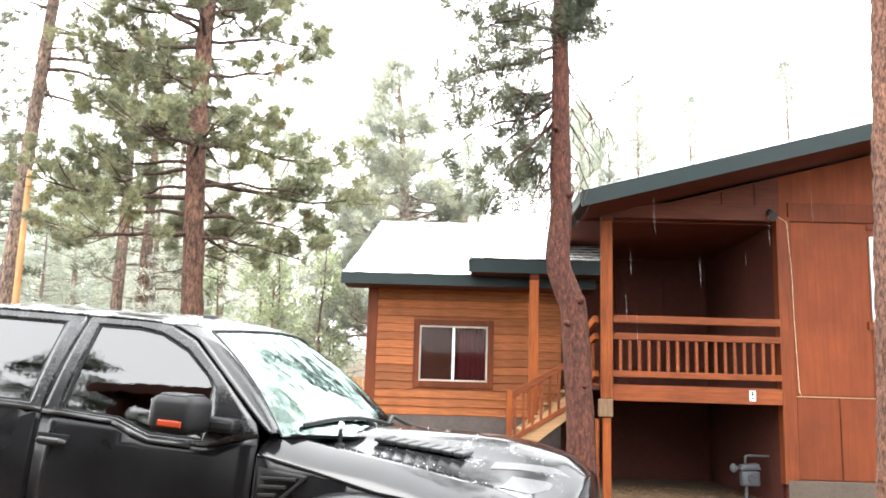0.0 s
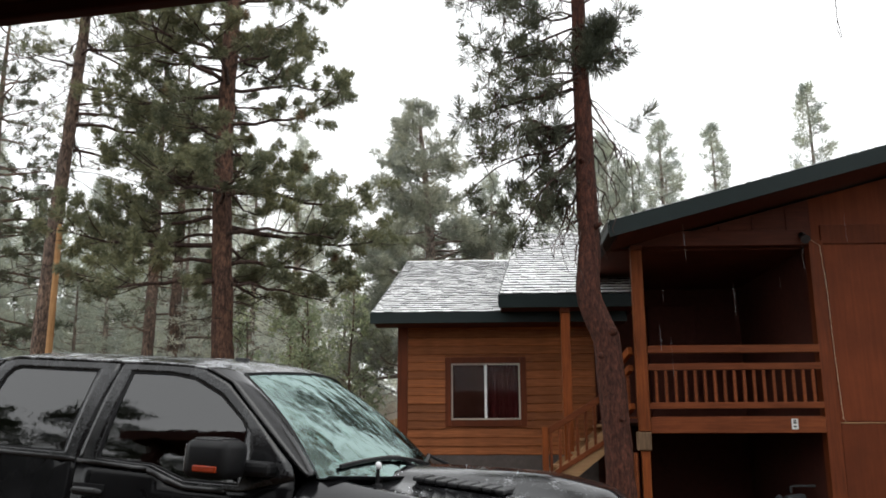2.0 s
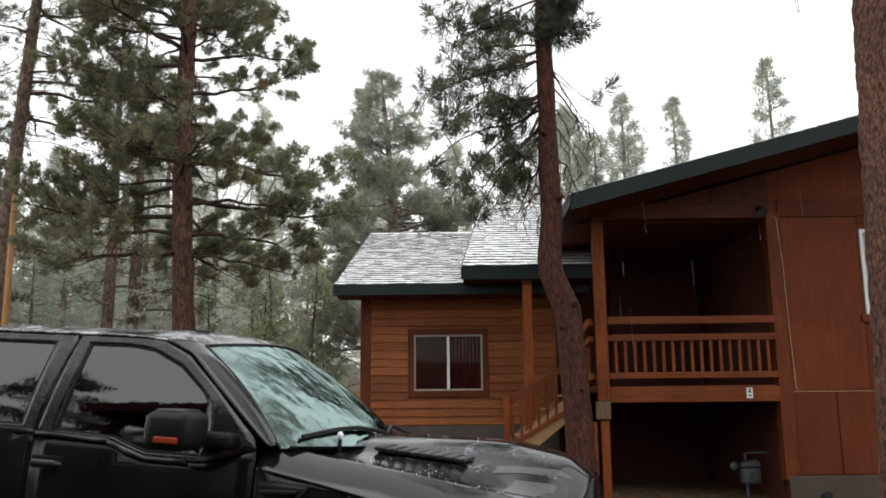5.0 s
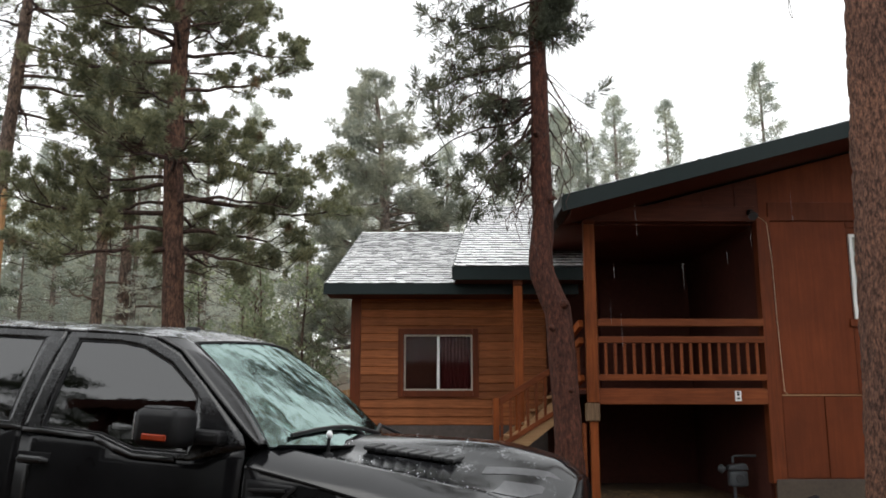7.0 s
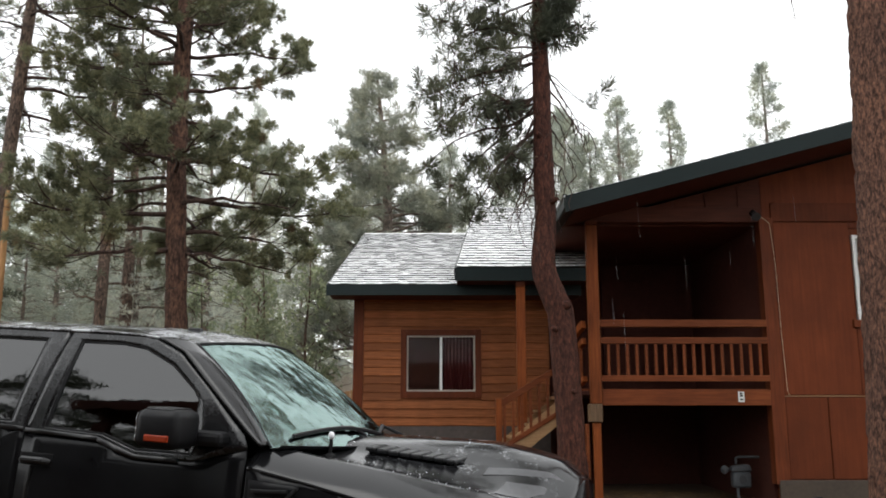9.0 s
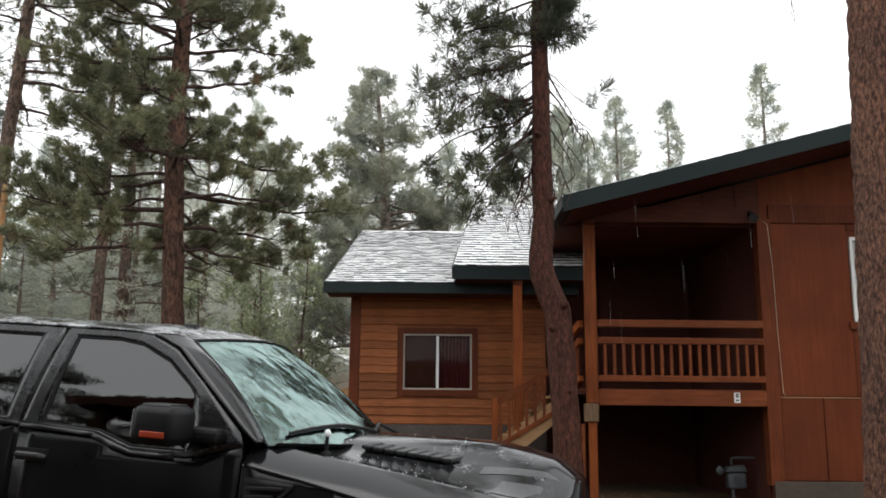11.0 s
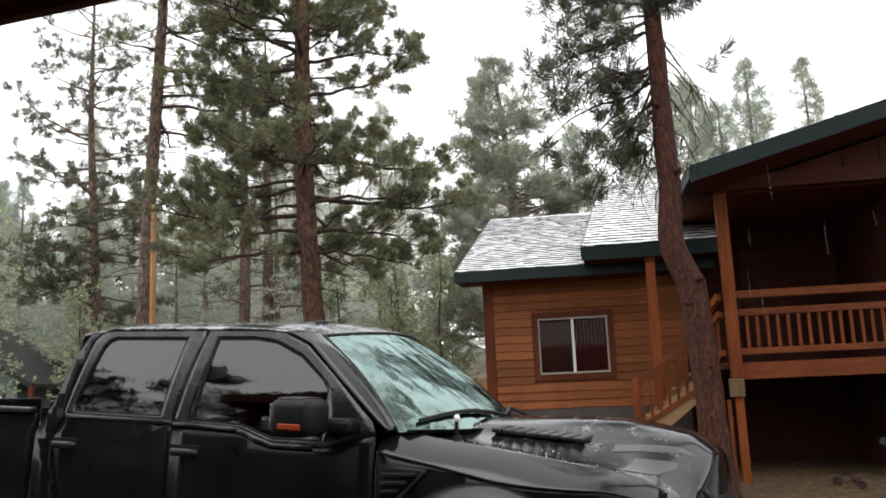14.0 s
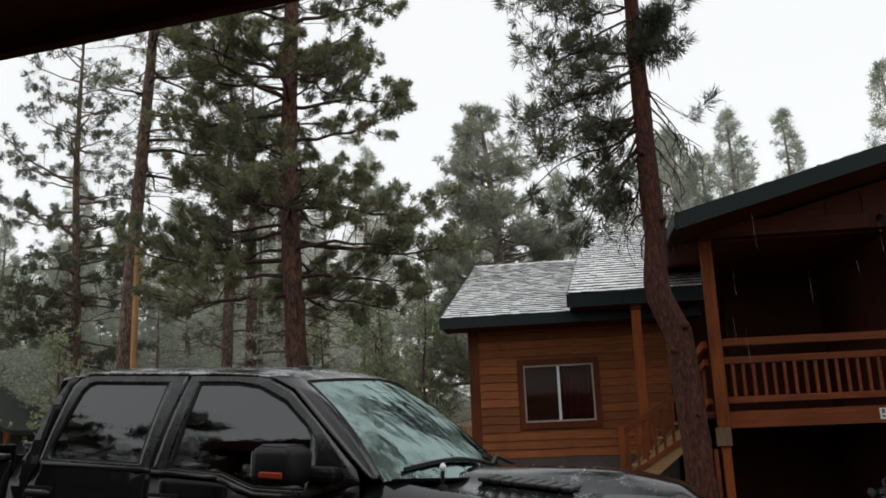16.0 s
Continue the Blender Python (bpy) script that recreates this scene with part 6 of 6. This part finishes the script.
def hail_mesh(spots, rnd):
    v, f = [], []
    for p in spots:
        r = rnd.uniform(0.0015, 0.0036)
        b = len(v)
        x, y, z = p
        z += r
        v += [(x + r, y, z), (x - r, y, z), (x, y + r, z), (x, y - r, z), (x, y, z + r), (x, y, z - r)]
        f += [(b + i, b + j, b + k) for i, j, k in ((0, 2, 4), (2, 1, 4), (1, 3, 4), (3, 0, 4), (2, 0, 5), (1, 2, 5), (3, 1, 5), (0, 3, 5))]
    me = bpy.data.meshes.new("hail")
    me.from_pydata(v, [], f)
    return me


build_truck()


# ---- far left: cabin, parked car; far behind: pale house ----
def build_far():
    c = thing("cabin", "small grey cabin with a dark gable roof among trees", "house", at=pose(-21.5, 26, 0.2, 0, 0, 8))
    part("wall", box(-3.2, 3.2, 0, 5, 0, 2.5), GREYWALL, c)
    part("roof", prism([(-3.9, 2.2), (-3.9, 2.35), (0, 4.7), (3.9, 2.35), (3.9, 2.2), (0, 4.5)], "y", -0.5, 5.5), ROOFDARK, c, "dark shingle roof")
    part("gable", prism([(-3.2, 2.505), (0, 4.45), (3.2, 2.505)], "y", 0.002, 0.1), GREYWALL, c)
    door = part("garage_door", box(0.2, 2.8, -0.04, -0.002, 0.05, 2.1, 0.01), BIN, c, "closed grey garage door")
    for k in range(4):
        part("door_panel", box(0.25, 2.75, -0.06, -0.042, 0.1 + 0.5 * k, 0.55 + 0.5 * k, 0.01), BIN, door)
    p = thing("wooden_post", "short reddish wooden post by the cabin", "post")
    part("post_shaft", box(-14.9, -14.78, 22.0, 22.12, 0.2, 2.3, 0.01), TRIM, p)
    car = thing("parked_car", "light grey parked car beside the cabin", "car", at=pose(-15.3, 19.5, 0.3, 0, 0, 12))
    part("body", prism([(-2.2, 0.35), (-2.2, 0.95), (-1.5, 1.05), (2.0, 1.02), (2.2, 0.85), (2.2, 0.35)], "y", -0.85, 0.85, 0.08), PALEPAINT, car)
    part("cabin_shell", prism([(-1.6, 1.06), (-1.1, 1.72), (0.9, 1.76), (1.5, 1.06)], "y", -0.75, 0.75, 0.08), PALEPAINT, car)
    part("side_window", prism([(-1.35, 1.12), (-1.0, 1.62), (0.75, 1.66), (1.2, 1.12)], "y", -0.762, -0.752), TINT, car)
    for x in (-1.4, 1.4):
        w = part("wheel", tube([(x, -0.9, 0.33), (x, -0.68, 0.33)], [0.33, 0.33], 24), RUBBER, car)
        part("rim", tube([(x, -0.91, 0.33), (x, -0.905, 0.33)], [0.2, 0.2], 18), CHROME, w)
    h = thing("far_house", "pale far house with a white sunburst gable", "house", at=pose(-5.2, 46, 0.9))
    part("wall", box(-2.4, 2.0, 0, 4, 0, 2.2), BEIGE, h)
    part("roof", prism([(-2.8, 2.1), (-2.8, 2.25), (-0.4, 3.6), (2.4, 2.25), (2.4, 2.1), (-0.4, 3.42)], "y", -0.3, 4.3), ROOFDARK, h)
    part("gable", prism([(-2.4, 2.203), (-0.4, 3.38), (2.0, 2.203)], "y", -0.03, 0.1), BEIGE, h)
    for k in range(7):
        a = math.pi * k / 6
        part("sunburst_ray", beam((-0.9 + 0.08 * math.cos(a), -0.06, 2.3 + 0.08 * math.sin(a)), (-0.9 + 0.62 * math.cos(a), -0.06, 2.3 + 0.62 * math.sin(a)), 0.05, 0.09, 0), VINYL, h)
    f = thing("fence", "weathered board fence beyond the trees", "fence")
    for k in range(26):
        part("board", box(-8.4 + 0.22 * k, -8.2 + 0.22 * k, 40.0, 40.03, 0.6, 2.35 + 0.04 * (k % 3)), STEP, f)
    part("rail", box(-8.4, -2.7, 40.034, 40.08, 1.9, 2.0), STEP, f)
    for x, y, h2 in ((4.35, 10.0, 0.42),):
        s = part("stake", prism([(-0.05, 0.0), (-0.06, h2), (0.04, h2 + 0.03), (0.055, 0.0)], "y", -0.05, 0.05, 0.008), BLACK)
        s.location = (x, y, ground_height(x, y) - 0.02)
        tagged(s, "short black stake standing in the pine straw", "stake")


def build_litter():
    """Dark red cones lying at the mouth of the space under the balcony."""
    for k, (x, y) in enumerate(((3.28, 11.75), (3.42, 11.4), (3.52, 11.85))):
        bm = bmesh.new()
        for i in range(7):
            f = i / 6
            r = 0.052 * math.sin(0.35 + 2.5 * f)
            for j in range(9):
                a = 2 * math.pi * (j + 0.5 * (i % 2)) / 9
                c = Vector((math.cos(a) * r, math.sin(a) * r, 0.10 * f))
                q = bmesh.ops.create_cone(bm, segments=5, radius1=0.014, radius2=0.004, depth=0.03, cap_ends=True)
                m = Matrix.Translation(c) @ Vector((math.cos(a), math.sin(a), 0.6)).to_track_quat("Z", "Y").to_matrix().to_4x4()
                bmesh.ops.transform(bm, matrix=m, verts=q["verts"])
        ob = part("pine_cone", bm, CONE)
        ob.matrix_world = pose(x, y, ground_height(x, y) + 0.05, 80, 0, 70 * k)
        tagged(ob, "dark red-brown pine cone lying on the straw", "pine cone", "pine cones under the balcony")


CONE = plain("pine_cone_brown", (0.045, 0.018, 0.013), 0.8, 0, 60, 0.3)
build_litter()
GREYWALL = plain("grey_wall_paint", (0.16, 0.19, 0.20), 0.8, 0, 12, 0.25)
ROOFDARK = plain("dark_shingle_roof", (0.035, 0.038, 0.035), 0.85, 0, 20, 0.3)
PALEPAINT = plain("pale_car_paint", (0.42, 0.43, 0.45), 0.3, 0.2, 30, 0.1)
BEIGE = plain("beige_stucco", (0.55, 0.48, 0.40), 0.9, 0, 15, 0.15)
ROOFDARK.node_tree.nodes["Principled BSDF"].inputs["Specular IOR Level"].default_value = 0.15
build_far()


DRIP = plain("falling_water", (0.30, 0.31, 0.32), 0.2, 0, 40, 0.1)


def build_drips():
    rnd = random.Random(12)
    bm = bmesh.new()
    for i in range(10):
        x = rnd.uniform(2.0, 6.4)
        z = rake(x) - 0.3 - rnd.random() ** 2 * 1.4
        ln = rnd.uniform(0.15, 0.5)
        tube([(x, 10.72, z), (x + 0.01, 10.72, z - ln)], [0.0005, 0.0011], 5, bm)
    tagged(part("dripping_water", bm, DRIP), "strings of water dripping from the roof edge", "water", kind="stuff")


build_drips()
